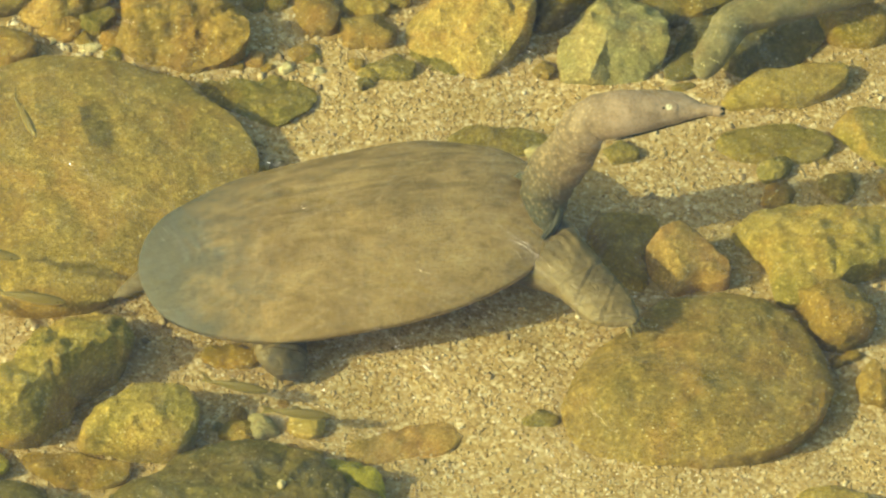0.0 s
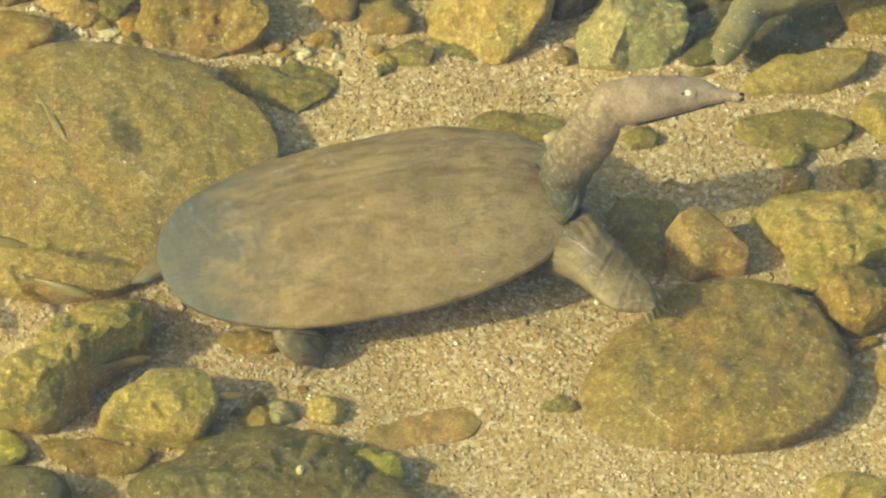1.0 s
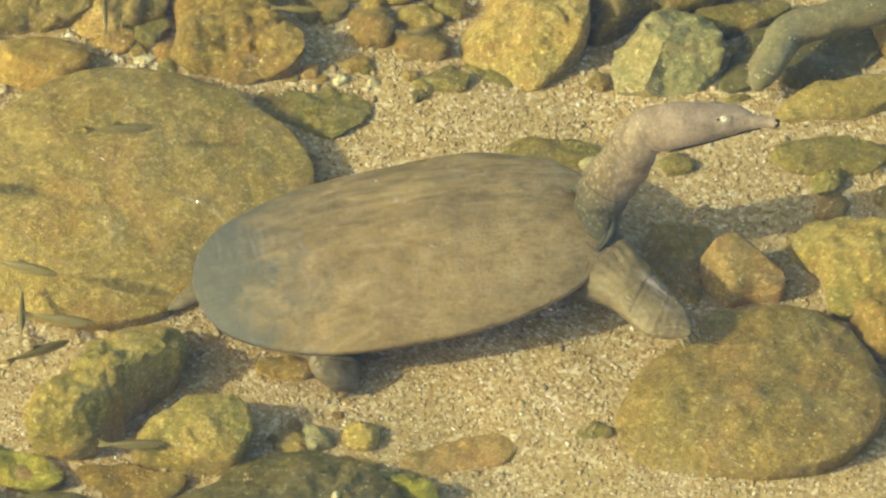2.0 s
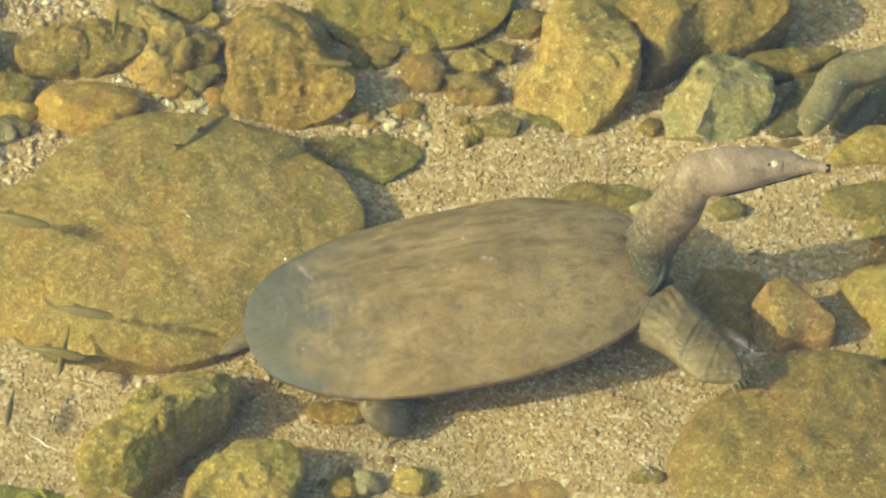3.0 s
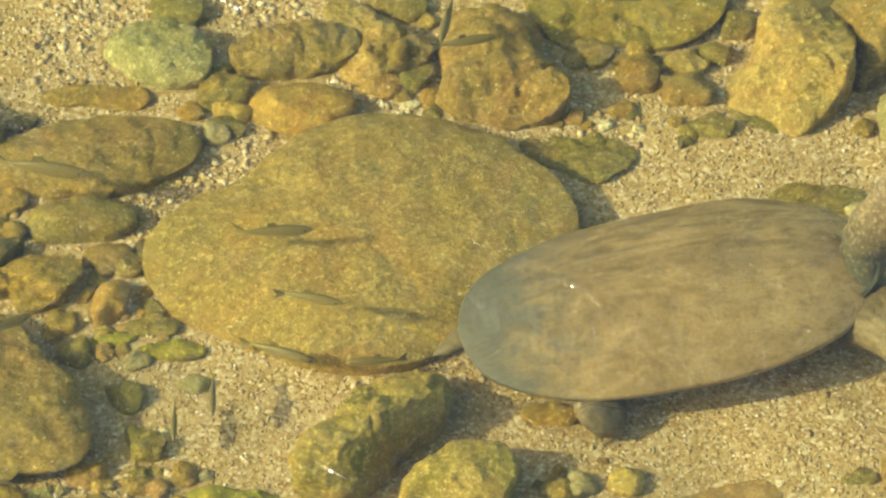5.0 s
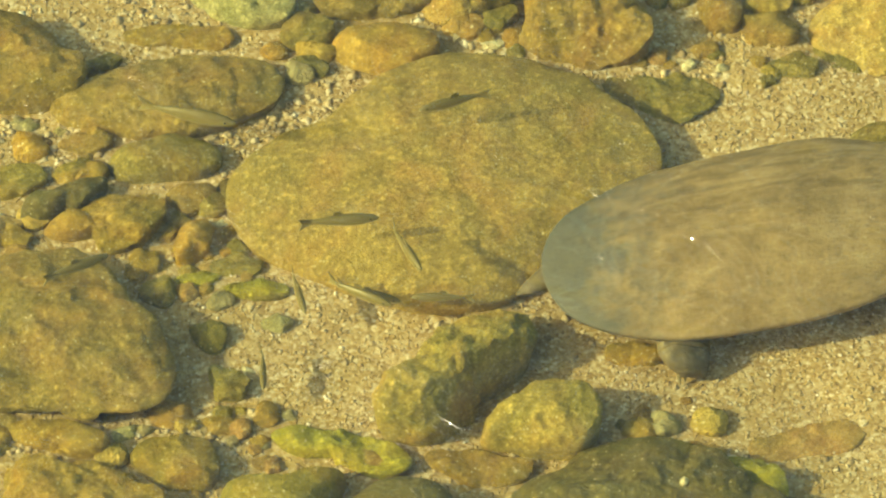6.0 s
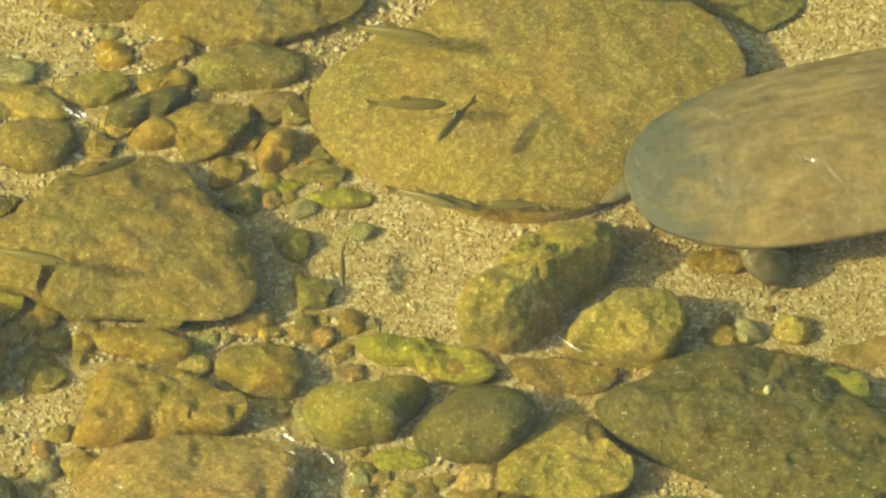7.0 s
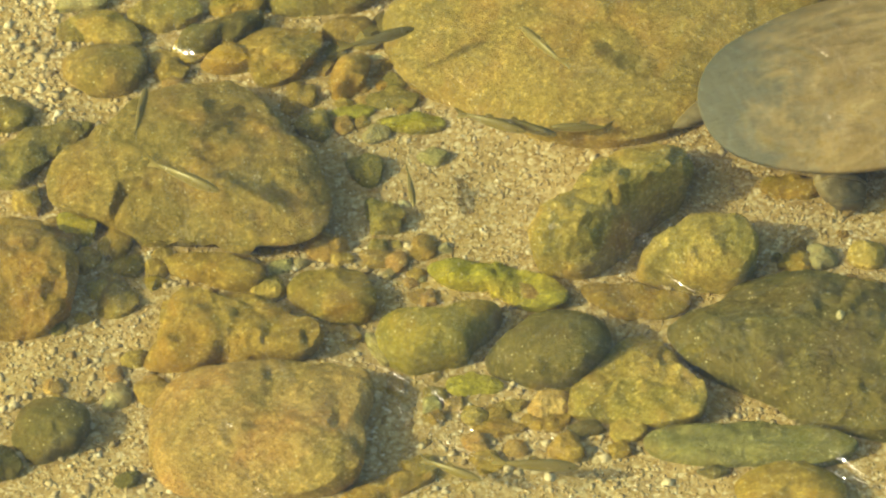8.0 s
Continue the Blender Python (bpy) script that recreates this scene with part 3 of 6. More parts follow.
stone("rock", -0.538, -0.063, 0.024, 0.85, 0.4, "olive_brown", "round brown cobble on pale gravel",
      (0.027, 0.032, 0.036, 0.036, 0.035, 0.034, 0.034, 0.037, 0.039, 0.035, 0.029, 0.023, 0.020, 0.019, 0.018, 0.018, 0.018, 0.020, 0.023, 0.025))
stone("rock", -0.542, -0.018, 0.017, 0.7, 0.7, "yellow", "yellow-olive stone lying in the stream bed",
      (0.026, 0.021, 0.020, 0.022, 0.023, 0.023, 0.025, 0.029, 0.033, 0.034, 0.027, 0.020, 0.016, 0.014, 0.014, 0.014, 0.015, 0.017, 0.023, 0.031))
stone("rock", -0.491, -0.057, 0.011, 0.7, 0.6, "ochre", "small ochre stone lying in the stream bed",
      (0.012, 0.014, 0.011, 0.011, 0.013, 0.016, 0.016, 0.014, 0.014, 0.014, 0.013, 0.012, 0.012, 0.010, 0.008, 0.008, 0.008, 0.010, 0.011, 0.011))
stone("rock", -0.365, -0.066, 0.020, 0.65, 0.6, "orange", "upright orange-brown stone lying in the stream bed",
      (0.010, 0.011, 0.016, 0.024, 0.029, 0.029, 0.027, 0.022, 0.018, 0.015, 0.015, 0.016, 0.019, 0.021, 0.018, 0.014, 0.012, 0.011, 0.011, 0.011))
stone("rock", -0.399, -0.081, 0.011, 0.65, 0.7, "ochre", "small ochre stone lying in the stream bed",
      (0.011, 0.012, 0.011, 0.011, 0.013, 0.016, 0.018, 0.016, 0.015, 0.012, 0.011, 0.010, 0.010, 0.008, 0.007, 0.007, 0.008, 0.011, 0.011, 0.010))
stone("rock", -0.364, -0.019, 0.012, 0.7, 0.6, "brown", "small brown stone lying in the stream bed",
      (0.016, 0.016, 0.016, 0.015, 0.015, 0.017, 0.019, 0.016, 0.015, 0.017, 0.017, 0.015, 0.013, 0.011, 0.010, 0.009, 0.009, 0.011, 0.012, 0.015))
stone("pebble", -0.384, -0.053, 0.007, 0.8, 0.5, "yellow", "small yellow pebble lying in the stream bed",
      (0.003, 0.005, 0.008, 0.010, 0.010, 0.007, 0.005, 0.005, 0.005, 0.005, 0.006, 0.007, 0.006, 0.006, 0.006, 0.004, 0.003, 0.003, 0.002, 0.003))
stone("pebble", -0.341, -0.049, 0.005, 0.8, 0.5, "ochre", "small ochre pebble lying in the stream bed",
      (0.005, 0.006, 0.007, 0.007, 0.007, 0.008, 0.007, 0.006, 0.006, 0.007, 0.007, 0.006, 0.006, 0.005, 0.004, 0.004, 0.004, 0.005, 0.005, 0.005))
stone("pebble", -0.341, -0.067, 0.006, 0.8, 0.5, "orange", "small orange-brown pebble lying in the stream bed",
      (0.005, 0.005, 0.006, 0.007, 0.008, 0.009, 0.007, 0.007, 0.006, 0.006, 0.006, 0.006, 0.006, 0.006, 0.005, 0.004, 0.004, 0.004, 0.005, 0.005))
stone("rock", -0.363, -0.095, 0.007, 0.65, 0.7, "moss", "flat mossy stone lying in the stream bed",
      (0.016, 0.019, 0.015, 0.015, 0.012, 0.010, 0.009, 0.009, 0.010, 0.014, 0.020, 0.014, 0.012, 0.008, 0.006, 0.005, 0.005, 0.006, 0.007, 0.011))
stone("rock", -0.323, -0.108, 0.007, 0.65, 0.7, "olive", "flat olive stone beside sand",
      (0.028, 0.020, 0.014, 0.012, 0.012, 0.013, 0.013, 0.013, 0.017, 0.026, 0.027, 0.021, 0.012, 0.009, 0.008, 0.007, 0.008, 0.009, 0.013, 0.020))
stone("rock", -0.330, -0.085, 0.006, 0.65, 0.7, "ochre", "flat ochre stone lying in the stream bed",
      (0.013, 0.018, 0.014, 0.012, 0.009, 0.007, 0.006, 0.007, 0.009, 0.011, 0.018, 0.011, 0.008, 0.007, 0.006, 0.005, 0.005, 0.005, 0.005, 0.007))
stone("rock", -0.583, -0.137, 0.014, 0.65, 0.9, "olive", "lumpy olive stone lying in the stream bed",
      (0.018, 0.028, 0.049, 0.043, 0.038, 0.038, 0.033, 0.029, 0.028, 0.029, 0.030, 0.035, 0.042, 0.043, 0.036, 0.024, 0.017, 0.014, 0.014, 0.014))
stone("rock", -0.586, -0.185, 0.013, 0.65, 0.7, "yellow", "small bright yellow stone lying in the stream bed",
      (0.011, 0.011, 0.011, 0.014, 0.019, 0.019, 0.017, 0.015, 0.015, 0.013, 0.011, 0.011, 0.011, 0.010, 0.009, 0.010, 0.011, 0.012, 0.011, 0.011))
stone("rock", -0.583, -0.217, 0.008, 0.65, 0.7, "brown", "low brown stone lying in the stream bed",
      (0.035, 0.029, 0.024, 0.022, 0.021, 0.021, 0.022, 0.025, 0.032, 0.040, 0.039, 0.033, 0.022, 0.016, 0.014, 0.013, 0.015, 0.019, 0.027, 0.037))
stone("rock", -0.551, -0.207, 0.012, 0.65, 0.8, "moss", "small mossy stone lying in the stream bed",
      (0.014, 0.010, 0.010, 0.012, 0.014, 0.015, 0.014, 0.016, 0.019, 0.018, 0.015, 0.014, 0.011, 0.009, 0.008, 0.009, 0.011, 0.015, 0.017, 0.016))
stone("rock", -0.586, -0.274, 0.041, 0.6, 0.8, "orange_brown", "tall orange-brown rock throwing a dark shadow",
      (0.041, 0.043, 0.046, 0.049, 0.055, 0.063, 0.066, 0.062, 0.055, 0.045, 0.040, 0.043, 0.051, 0.052, 0.049, 0.045, 0.044, 0.043, 0.042, 0.042))
stone("rock", -0.452, -0.255, 0.018, 0.85, 0.5, "ochre", "long smooth ochre stone lying in the stream bed",
      (0.035, 0.026, 0.024, 0.025, 0.024, 0.023, 0.023, 0.027, 0.037, 0.040, 0.026, 0.014, 0.008, 0.008, 0.008, 0.008, 0.010, 0.015, 0.025, 0.037))
stone("rock", -0.370, -0.279, 0.020, 0.65, 0.7, "ochre", "blocky ochre stone lying in the stream bed",
      (0.031, 0.031, 0.031, 0.032, 0.031, 0.031, 0.032, 0.035, 0.037, 0.036, 0.030, 0.025, 0.022, 0.020, 0.021, 0.023, 0.026, 0.029, 0.032, 0.033))
stone("rock", -0.368, -0.238, 0.009, 0.65, 0.7, "yellow", "small yellow stone lying in the stream bed",
      (0.013, 0.011, 0.010, 0.009, 0.009, 0.011, 0.011, 0.011, 0.012, 0.013, 0.008, 0.007, 0.006, 0.006, 0.006, 0.008, 0.009, 0.008, 0.008, 0.010))
stone("rock", -0.339, -0.238, 0.008, 0.65, 0.6, "brown", "low brown stone lying in the stream bed",
      (0.014, 0.014, 0.016, 0.011, 0.009, 0.008, 0.009, 0.012, 0.017, 0.017, 0.013, 0.012, 0.012, 0.010, 0.009, 0.008, 0.008, 0.009, 0.012, 0.016))
stone("rock", -0.434, -0.317, 0.027, 0.65, 0.9, "ochre", "long ridged ochre rock lying in the stream bed",
      (0.060, 0.042, 0.039, 0.045, 0.051, 0.051, 0.048, 0.056, 0.075, 0.067, 0.065, 0.077, 0.050, 0.026, 0.020, 0.022, 0.023, 0.024, 0.034, 0.057))
stone("boulder", -0.411, -0.403, 0.032, 0.55, 0.6, "pink_brown", "wide flat pinkish-brown rock lying in the stream bed",
      (0.068, 0.079, 0.087, 0.078, 0.070, 0.067, 0.065, 0.069, 0.079, 0.082, 0.082, 0.088, 0.088, 0.076, 0.067, 0.063, 0.064, 0.073, 0.081, 0.074))
stone("rock", -0.338, -0.321, 0.010, 0.65, 0.7, "pale_green", "narrow pale green stone lying in the stream bed",
      (0.005, 0.005, 0.005, 0.006, 0.008, 0.015, 0.018, 0.017, 0.009, 0.007, 0.006, 0.005, 0.005, 0.006, 0.007, 0.009, 0.018, 0.018, 0.008, 0.006))
stone("rock", -0.295, -0.321, 0.034, 0.9, 0.25, "olive_green", "smooth olive-green cobble with two lobes",
      (0.028, 0.041, 0.053, 0.045, 0.030, 0.027, 0.033, 0.040, 0.046, 0.049, 0.047, 0.041, 0.036, 0.031, 0.025, 0.022, 0.021, 0.023, 0.025, 0.024))
stone("rock", -0.220, -0.334, 0.034, 0.9, 0.3, "dark_green", "smooth dark green oval cobble",
      (0.042, 0.047, 0.048, 0.045, 0.042, 0.042, 0.042, 0.038, 0.035, 0.038, 0.044, 0.041, 0.032, 0.028, 0.027, 0.026, 0.027, 0.030, 0.034, 0.038))
stone("rock", -0.256, -0.264, 0.015, 0.7, 1.4, "moss", "low stone covered in yellow-green moss",
      (0.041, 0.028, 0.023, 0.023, 0.023, 0.023, 0.028, 0.037, 0.050, 0.055, 0.041, 0.016, 0.010, 0.011, 0.012, 0.012, 0.017, 0.031, 0.045, 0.051))
stone("rock", -0.161, -0.278, 0.011, 0.6, 0.7, "orange_brown", "flat orange-brown slab lying in the stream bed",
      (0.039, 0.029, 0.025, 0.023, 0.023, 0.022, 0.022, 0.025, 0.032, 0.044, 0.032, 0.022, 0.019, 0.017, 0.017, 0.016, 0.016, 0.019, 0.024, 0.034))
stone("rock", 0.030, -0.293, 0.020, 0.7, 0.8, "moss", "mossy stone against the dark boulder",
      (0.019, 0.017, 0.016, 0.015, 0.018, 0.024, 0.030, 0.034, 0.032, 0.021, 0.014, 0.011, 0.010, 0.011, 0.012, 0.015, 0.020, 0.026, 0.026, 0.023))
stone("rock", -0.163, -0.360, 0.024, 0.6, 0.9, "yellow", "angular ochre rock lying in the stream bed",
      (0.045, 0.038, 0.041, 0.047, 0.053, 0.050, 0.042, 0.039, 0.038, 0.039, 0.046, 0.052, 0.047, 0.038, 0.035, 0.035, 0.038, 0.045, 0.056, 0.057))
stone("rock", -0.081, -0.415, 0.015, 0.5, 0.5, "grey_green", "long grey-green slab lying in the stream bed",
      (0.074, 0.050, 0.034, 0.029, 0.027, 0.028, 0.032, 0.035, 0.044, 0.064, 0.073, 0.045, 0.028, 0.021, 0.018, 0.018, 0.020, 0.024, 0.031, 0.052))
stone("rock", -0.053, -0.459, 0.022, 0.85, 0.4, "ochre", "rounded ochre cobble lying in the stream bed",
      (0.038, 0.036, 0.033, 0.030, 0.029, 0.027, 0.029, 0.034, 0.040, 0.041, 0.038, 0.035, 0.026, 0.019, 0.016, 0.015, 0.017, 0.022, 0.030, 0.038))
stone("rock", -0.105, -0.437, 0.007, 0.7, 0.5, "dark_green", "small dark stone lying in the stream bed",
      (0.011, 0.010, 0.009, 0.009, 0.010, 0.009, 0.008, 0.008, 0.009, 0.013, 0.011, 0.007, 0.006, 0.006, 0.006, 0.006, 0.005, 0.005, 0.006, 0.007))
stone("rock", -0.327, -0.452, 0.010, 0.65, 0.7, "ochre", "low ochre stone ledge lying in the stream bed",
      (0.022, 0.035, 0.033, 0.023, 0.018, 0.015, 0.014, 0.016, 0.018, 0.021, 0.028, 0.032, 0.027, 0.018, 0.012, 0.010, 0.009, 0.009, 0.012, 0.015))
stone("rock", -0.556, -0.408, 0.028, 0.85, 0.6, "dark_green", "round dark mossy cobble lying in the stream bed",
      (0.022, 0.026, 0.032, 0.037, 0.039, 0.038, 0.037, 0.035, 0.033, 0.032, 0.031, 0.027, 0.025, 0.026, 0.024, 0.023, 0.021, 0.020, 0.020, 0.020))
stone("rock", -0.502, -0.447, 0.009, 0.7, 0.5, "dark_green", "small dark stone in sand",
      (0.008, 0.009, 0.012, 0.012, 0.010, 0.011, 0.010, 0.010, 0.010, 0.011, 0.011, 0.010, 0.010, 0.009, 0.007, 0.007, 0.007, 0.007, 0.008, 0.007))
stone("pebble", -0.490, -0.361, 0.008, 0.8, 0.5, "dark_green", "small dark pebble lying in the stream bed",
      (0.007, 0.007, 0.007, 0.008, 0.010, 0.008, 0.007, 0.006, 0.007, 0.008, 0.006, 0.005, 0.005, 0.006, 0.007, 0.005, 0.005, 0.005, 0.005, 0.006))
stone("rock", -0.590, -0.435, 0.018, 0.7, 0.6, "dark_green", "dark stone lying in the stream bed",
      (0.016, 0.015, 0.014, 0.016, 0.018, 0.022, 0.024, 0.024, 0.017, 0.013, 0.014, 0.015, 0.016, 0.015, 0.013, 0.012, 0.011, 0.012, 0.014, 0.015))
stone("rock", -0.608, -0.104, 0.017, 0.7, 0.6, "olive", "dark olive stone on gravel",
      (0.020, 0.023, 0.022, 0.021, 0.020, 0.021, 0.020, 0.019, 0.021, 0.023, 0.022, 0.023, 0.023, 0.018, 0.013, 0.011, 0.011, 0.013, 0.015, 0.017))
stone("rock", -0.351, -0.154, 0.015, 0.6, 0.6, "olive", "triangular olive stone casting a shadow on sand",
      (0.012, 0.013, 0.015, 0.017, 0.019, 0.019, 0.018, 0.019, 0.019, 0.015, 0.013, 0.011, 0.010, 0.011, 0.013, 0.016, 0.016, 0.015, 0.014, 0.013))
stone("rock", -0.337, -0.200, 0.014, 0.65, 0.9, "olive", "rough olive stone lying in the stream bed",
      (0.017, 0.016, 0.014, 0.013, 0.013, 0.014, 0.019, 0.023, 0.019, 0.016, 0.013, 0.013, 0.014, 0.016, 0.016, 0.016, 0.017, 0.018, 0.017, 0.016))
stone("pebble", -0.305, -0.139, 0.008, 0.8, 0.4, "pale_green", "pale green pebble lying in the stream bed",
      (0.011, 0.014, 0.011, 0.010, 0.011, 0.013, 0.011, 0.010, 0.011, 0.013, 0.011, 0.010, 0.009, 0.008, 0.007, 0.007, 0.008, 0.009, 0.008, 0.009))
stone("pebble", -0.324, -0.184, 0.004, 0.8, 0.4, "white", "white quartz pebble lying in the stream bed",
      (0.004, 0.004, 0.003, 0.003, 0.004, 0.005, 0.005, 0.007, 0.006, 0.004, 0.003, 0.003, 0.003, 0.003, 0.004, 0.003, 0.003, 0.003, 0.004, 0.006))
stone("pebble", -0.505, -0.035, 0.006, 0.75, 0.4, "white", "white angular pebble lying in the stream bed",
      (0.006, 0.006, 0.006, 0.007, 0.008, 0.006, 0.005, 0.006, 0.006, 0.006, 0.005, 0.004, 0.004, 0.004, 0.005, 0.004, 0.004, 0.004, 0.004, 0.005))
stone("pebble", -0.332, -0.253, 0.007, 0.8, 0.4, "grey", "pale grey pebble lying in the stream bed",
      (0.005, 0.006, 0.006, 0.007, 0.009, 0.009, 0.007, 0.007, 0.006, 0.005, 0.005, 0.005, 0.005, 0.005, 0.005, 0.005, 0.005, 0.004, 0.004, 0.004))
stone("pebble", -0.313, -0.251, 0.006, 0.8, 0.4, "ochre", "pale ochre pebble lying in the stream bed",
      (0.007, 0.009, 0.007, 0.007, 0.007, 0.008, 0.008, 0.007, 0.007, 0.009, 0.008, 0.007, 0.005, 0.005, 0.004, 0.005, 0.006, 0.005, 0.005, 0.006))
stone("rock", -0.180, -0.213, 0.057, 0.62, 1.2, "yellow", "craggy ochre rock split by dark crevices",
      (0.022, 0.041, 0.075, 0.086, 0.078, 0.068, 0.058, 0.049, 0.040, 0.033, 0.037, 0.056, 0.067, 0.059, 0.049, 0.038, 0.029, 0.026, 0.024, 0.019),
      ((0.014, 0.0075, (-0.011, -0.075), (0.0, -0.048), (0.009, -0.021), (0.025, 0.003), (0.046, 0.022)), (0.009, 0.005, (0.012, -0.059), (0.027, -0.034), (0.039, -0.01), (0.05, 0.003)), (0.007, 0.0045, (0.013, -0.007), (0.029, -0.01), (0.034, 0.006))))
stone("rock", -0.121, -0.244, 0.045, 0.6, 0.6, "yellow", "rounded ochre rock lying in the stream bed",
      (0.045, 0.046, 0.044, 0.040, 0.038, 0.037, 0.035, 0.031, 0.028, 0.031, 0.041, 0.042, 0.030, 0.025, 0.025, 0.026, 0.027, 0.032, 0.040, 0.043))
stone("rock", -0.048, -0.244, 0.010, 0.7, 0.6, "ochre", "small ochre stone lying in the stream bed",
      (0.017, 0.016, 0.016, 0.014, 0.012, 0.012, 0.015, 0.017, 0.017, 0.016, 0.016, 0.014, 0.010, 0.009, 0.008, 0.008, 0.009, 0.011, 0.011, 0.014))
stone("rock", 0.065, -0.251, 0.007, 0.65, 0.6, "pink_brown", "low tan-ochre slab half buried in sand",
      (0.037, 0.042, 0.038, 0.028, 0.022, 0.019, 0.018, 0.019, 0.021, 0.027, 0.040, 0.049, 0.033, 0.020, 0.015, 0.014, 0.016, 0.019, 0.024, 0.029))
stone("rock", -0.055, -0.170, 0.008, 0.65, 0.6, "ochre", "ochre stone under the rim of the shell",
      (0.022, 0.021, 0.017, 0.015, 0.015, 0.017, 0.018, 0.016, 0.017, 0.023, 0.022, 0.018, 0.016, 0.015, 0.012, 0.012, 0.012, 0.014, 0.017, 0.020))
stone("rock", 0.267, -0.087, 0.039, 0.5, 0.6, "pink_brown", "blocky tan-brown stone lying in the stream bed",
      (0.022, 0.018, 0.018, 0.022, 0.025, 0.028, 0.029, 0.032, 0.034, 0.034, 0.031, 0.028, 0.028, 0.028, 0.027, 0.024, 0.023, 0.026, 0.031, 0.030), (), ((0.12, -0.15, 0.95, 0.66), (-0.55, -0.45, 0.65, 0.78), (0.05, -0.80, 0.55, 0.74)))
stone("rock", 0.356, -0.076, 0.034, 0.6, 0.8, "yellow", "large yellow rock lying in the stream bed",
      (0.057, 0.060, 0.060, 0.050, 0.047, 0.047, 0.049, 0.059, 0.072, 0.070, 0.047, 0.039, 0.044, 0.054, 0.052, 0.041, 0.035, 0.035, 0.038, 0.049))
stone("rock", 0.365, -0.135, 0.032, 0.65, 0.7, "orange_brown", "rounded yellow and orange rock",
      (0.029, 0.028, 0.033, 0.040, 0.042, 0.046, 0.046, 0.042, 0.035, 0.029, 0.025, 0.023, 0.024, 0.026, 0.030, 0.030, 0.030, 0.030, 0.031, 0.031))
stone("rock", 0.372, -0.171, 0.009, 0.7, 0.6, "ochre", "small ochre stone lying in the stream bed",
      (0.009, 0.013, 0.014, 0.014, 0.010, 0.008, 0.006, 0.007, 0.008, 0.010, 0.012, 0.011, 0.012, 0.009, 0.005, 0.004, 0.004, 0.004, 0.004, 0.005))
stone("rock", 0.392, -0.202, 0.020, 0.7, 0.6, "brown", "brown stone lying in the stream bed",
      (0.013, 0.013, 0.012, 0.013, 0.017, 0.022, 0.020, 0.018, 0.017, 0.015, 0.014, 0.013, 0.014, 0.014, 0.013, 0.013, 0.016, 0.015, 0.014, 0.014))
stone("rock", 0.119, 0.166, 0.051, 0.55, 0.9, "pale_yellow", "pyramid-shaped bright yellow rock lying in the stream bed",
      (0.043, 0.047, 0.055, 0.070, 0.092, 0.101, 0.072, 0.049, 0.041, 0.047, 0.056, 0.061, 0.060, 0.056, 0.061, 0.061, 0.052, 0.048, 0.046, 0.045), (), ((-0.25, -0.62, 0.60, 0.70), (-0.75, 0.05, 0.6, 0.72), (0.0, 0.3, 0.9, 0.84)))
stone("rock", 0.088, 0.125, 0.005, 0.65, 0.6, "olive", "thin dark olive stone lying in the stream bed",
      (0.015, 0.012, 0.009, 0.009, 0.011, 0.014, 0.016, 0.020, 0.028, 0.017, 0.013, 0.011, 0.010, 0.011, 0.011, 0.012, 0.013, 0.015, 0.021, 0.018))
stone("rock", 0.202, 0.207, 0.048, 0.65, 0.8, "olive_brown", "big olive-brown rock lying in the stream bed",
      (0.070, 0.071, 0.063, 0.060, 0.061, 0.061, 0.060, 0.058, 0.060, 0.062, 0.060, 0.060, 0.065, 0.069, 0.041, 0.029, 0.029, 0.034, 0.041, 0.054))
stone("rock", 0.216, 0.134, 0.039, 0.6, 1, "pale_green", "rough pale green rock lying in the stream bed",
      (0.041, 0.042, 0.046, 0.048, 0.048, 0.049, 0.049, 0.045, 0.041, 0.040, 0.043, 0.048, 0.049, 0.041, 0.036, 0.034, 0.035, 0.038, 0.041, 0.042), (), ((-0.65, -0.25, 0.70, 0.76), (0.25, -0.70, 0.62, 0.74), (0.2, 0.4, 0.85, 0.84)))
stone("rock", 0.269, 0.178, 0.019, 0.65, 0.7, "olive", "long olive slab lying in the stream bed",
      (0.028, 0.042, 0.024, 0.017, 0.015, 0.014, 0.014, 0.016, 0.023, 0.033, 0.045, 0.041, 0.032, 0.021, 0.015, 0.011, 0.011, 0.012, 0.015, 0.019))
stone("rock", 0.338, 0.094, 0.020, 0.7, 0.6, "yellow", "flat yellow rock in front of the snout",
      (0.040, 0.051, 0.051, 0.036, 0.028, 0.023, 0.020, 0.023, 0.031, 0.038, 0.048, 0.052, 0.028, 0.018, 0.015, 0.014, 0.015, 0.018, 0.022, 0.028))
stone("rock", 0.390, 0.158, 0.022, 0.65, 0.6, "ochre", "ochre rock lying in the stream bed",
      (0.025, 0.026, 0.026, 0.028, 0.028, 0.026, 0.025, 0.027, 0.028, 0.028, 0.026, 0.024, 0.022, 0.020, 0.020, 0.020, 0.021, 0.023, 0.025, 0.025))
stone("rock", 0.330, 0.039, 0.012, 0.7, 0.5, "olive", "low rounded olive stone lying in the stream bed",
      (0.043, 0.037, 0.030, 0.029, 0.026, 0.025, 0.025, 0.028, 0.033, 0.043, 0.048, 0.040, 0.030, 0.022, 0.018, 0.017, 0.018, 0.021, 0.027, 0.037))
stone("rock", 0.400, 0.045, 0.020, 0.65, 0.6, "yellow", "yellow-green stone lying in the stream bed",
      (0.027, 0.026, 0.028, 0.032, 0.032, 0.033, 0.036, 0.036, 0.035, 0.032, 0.023, 0.019, 0.019, 0.021, 0.022, 0.024, 0.030, 0.028, 0.027, 0.027))
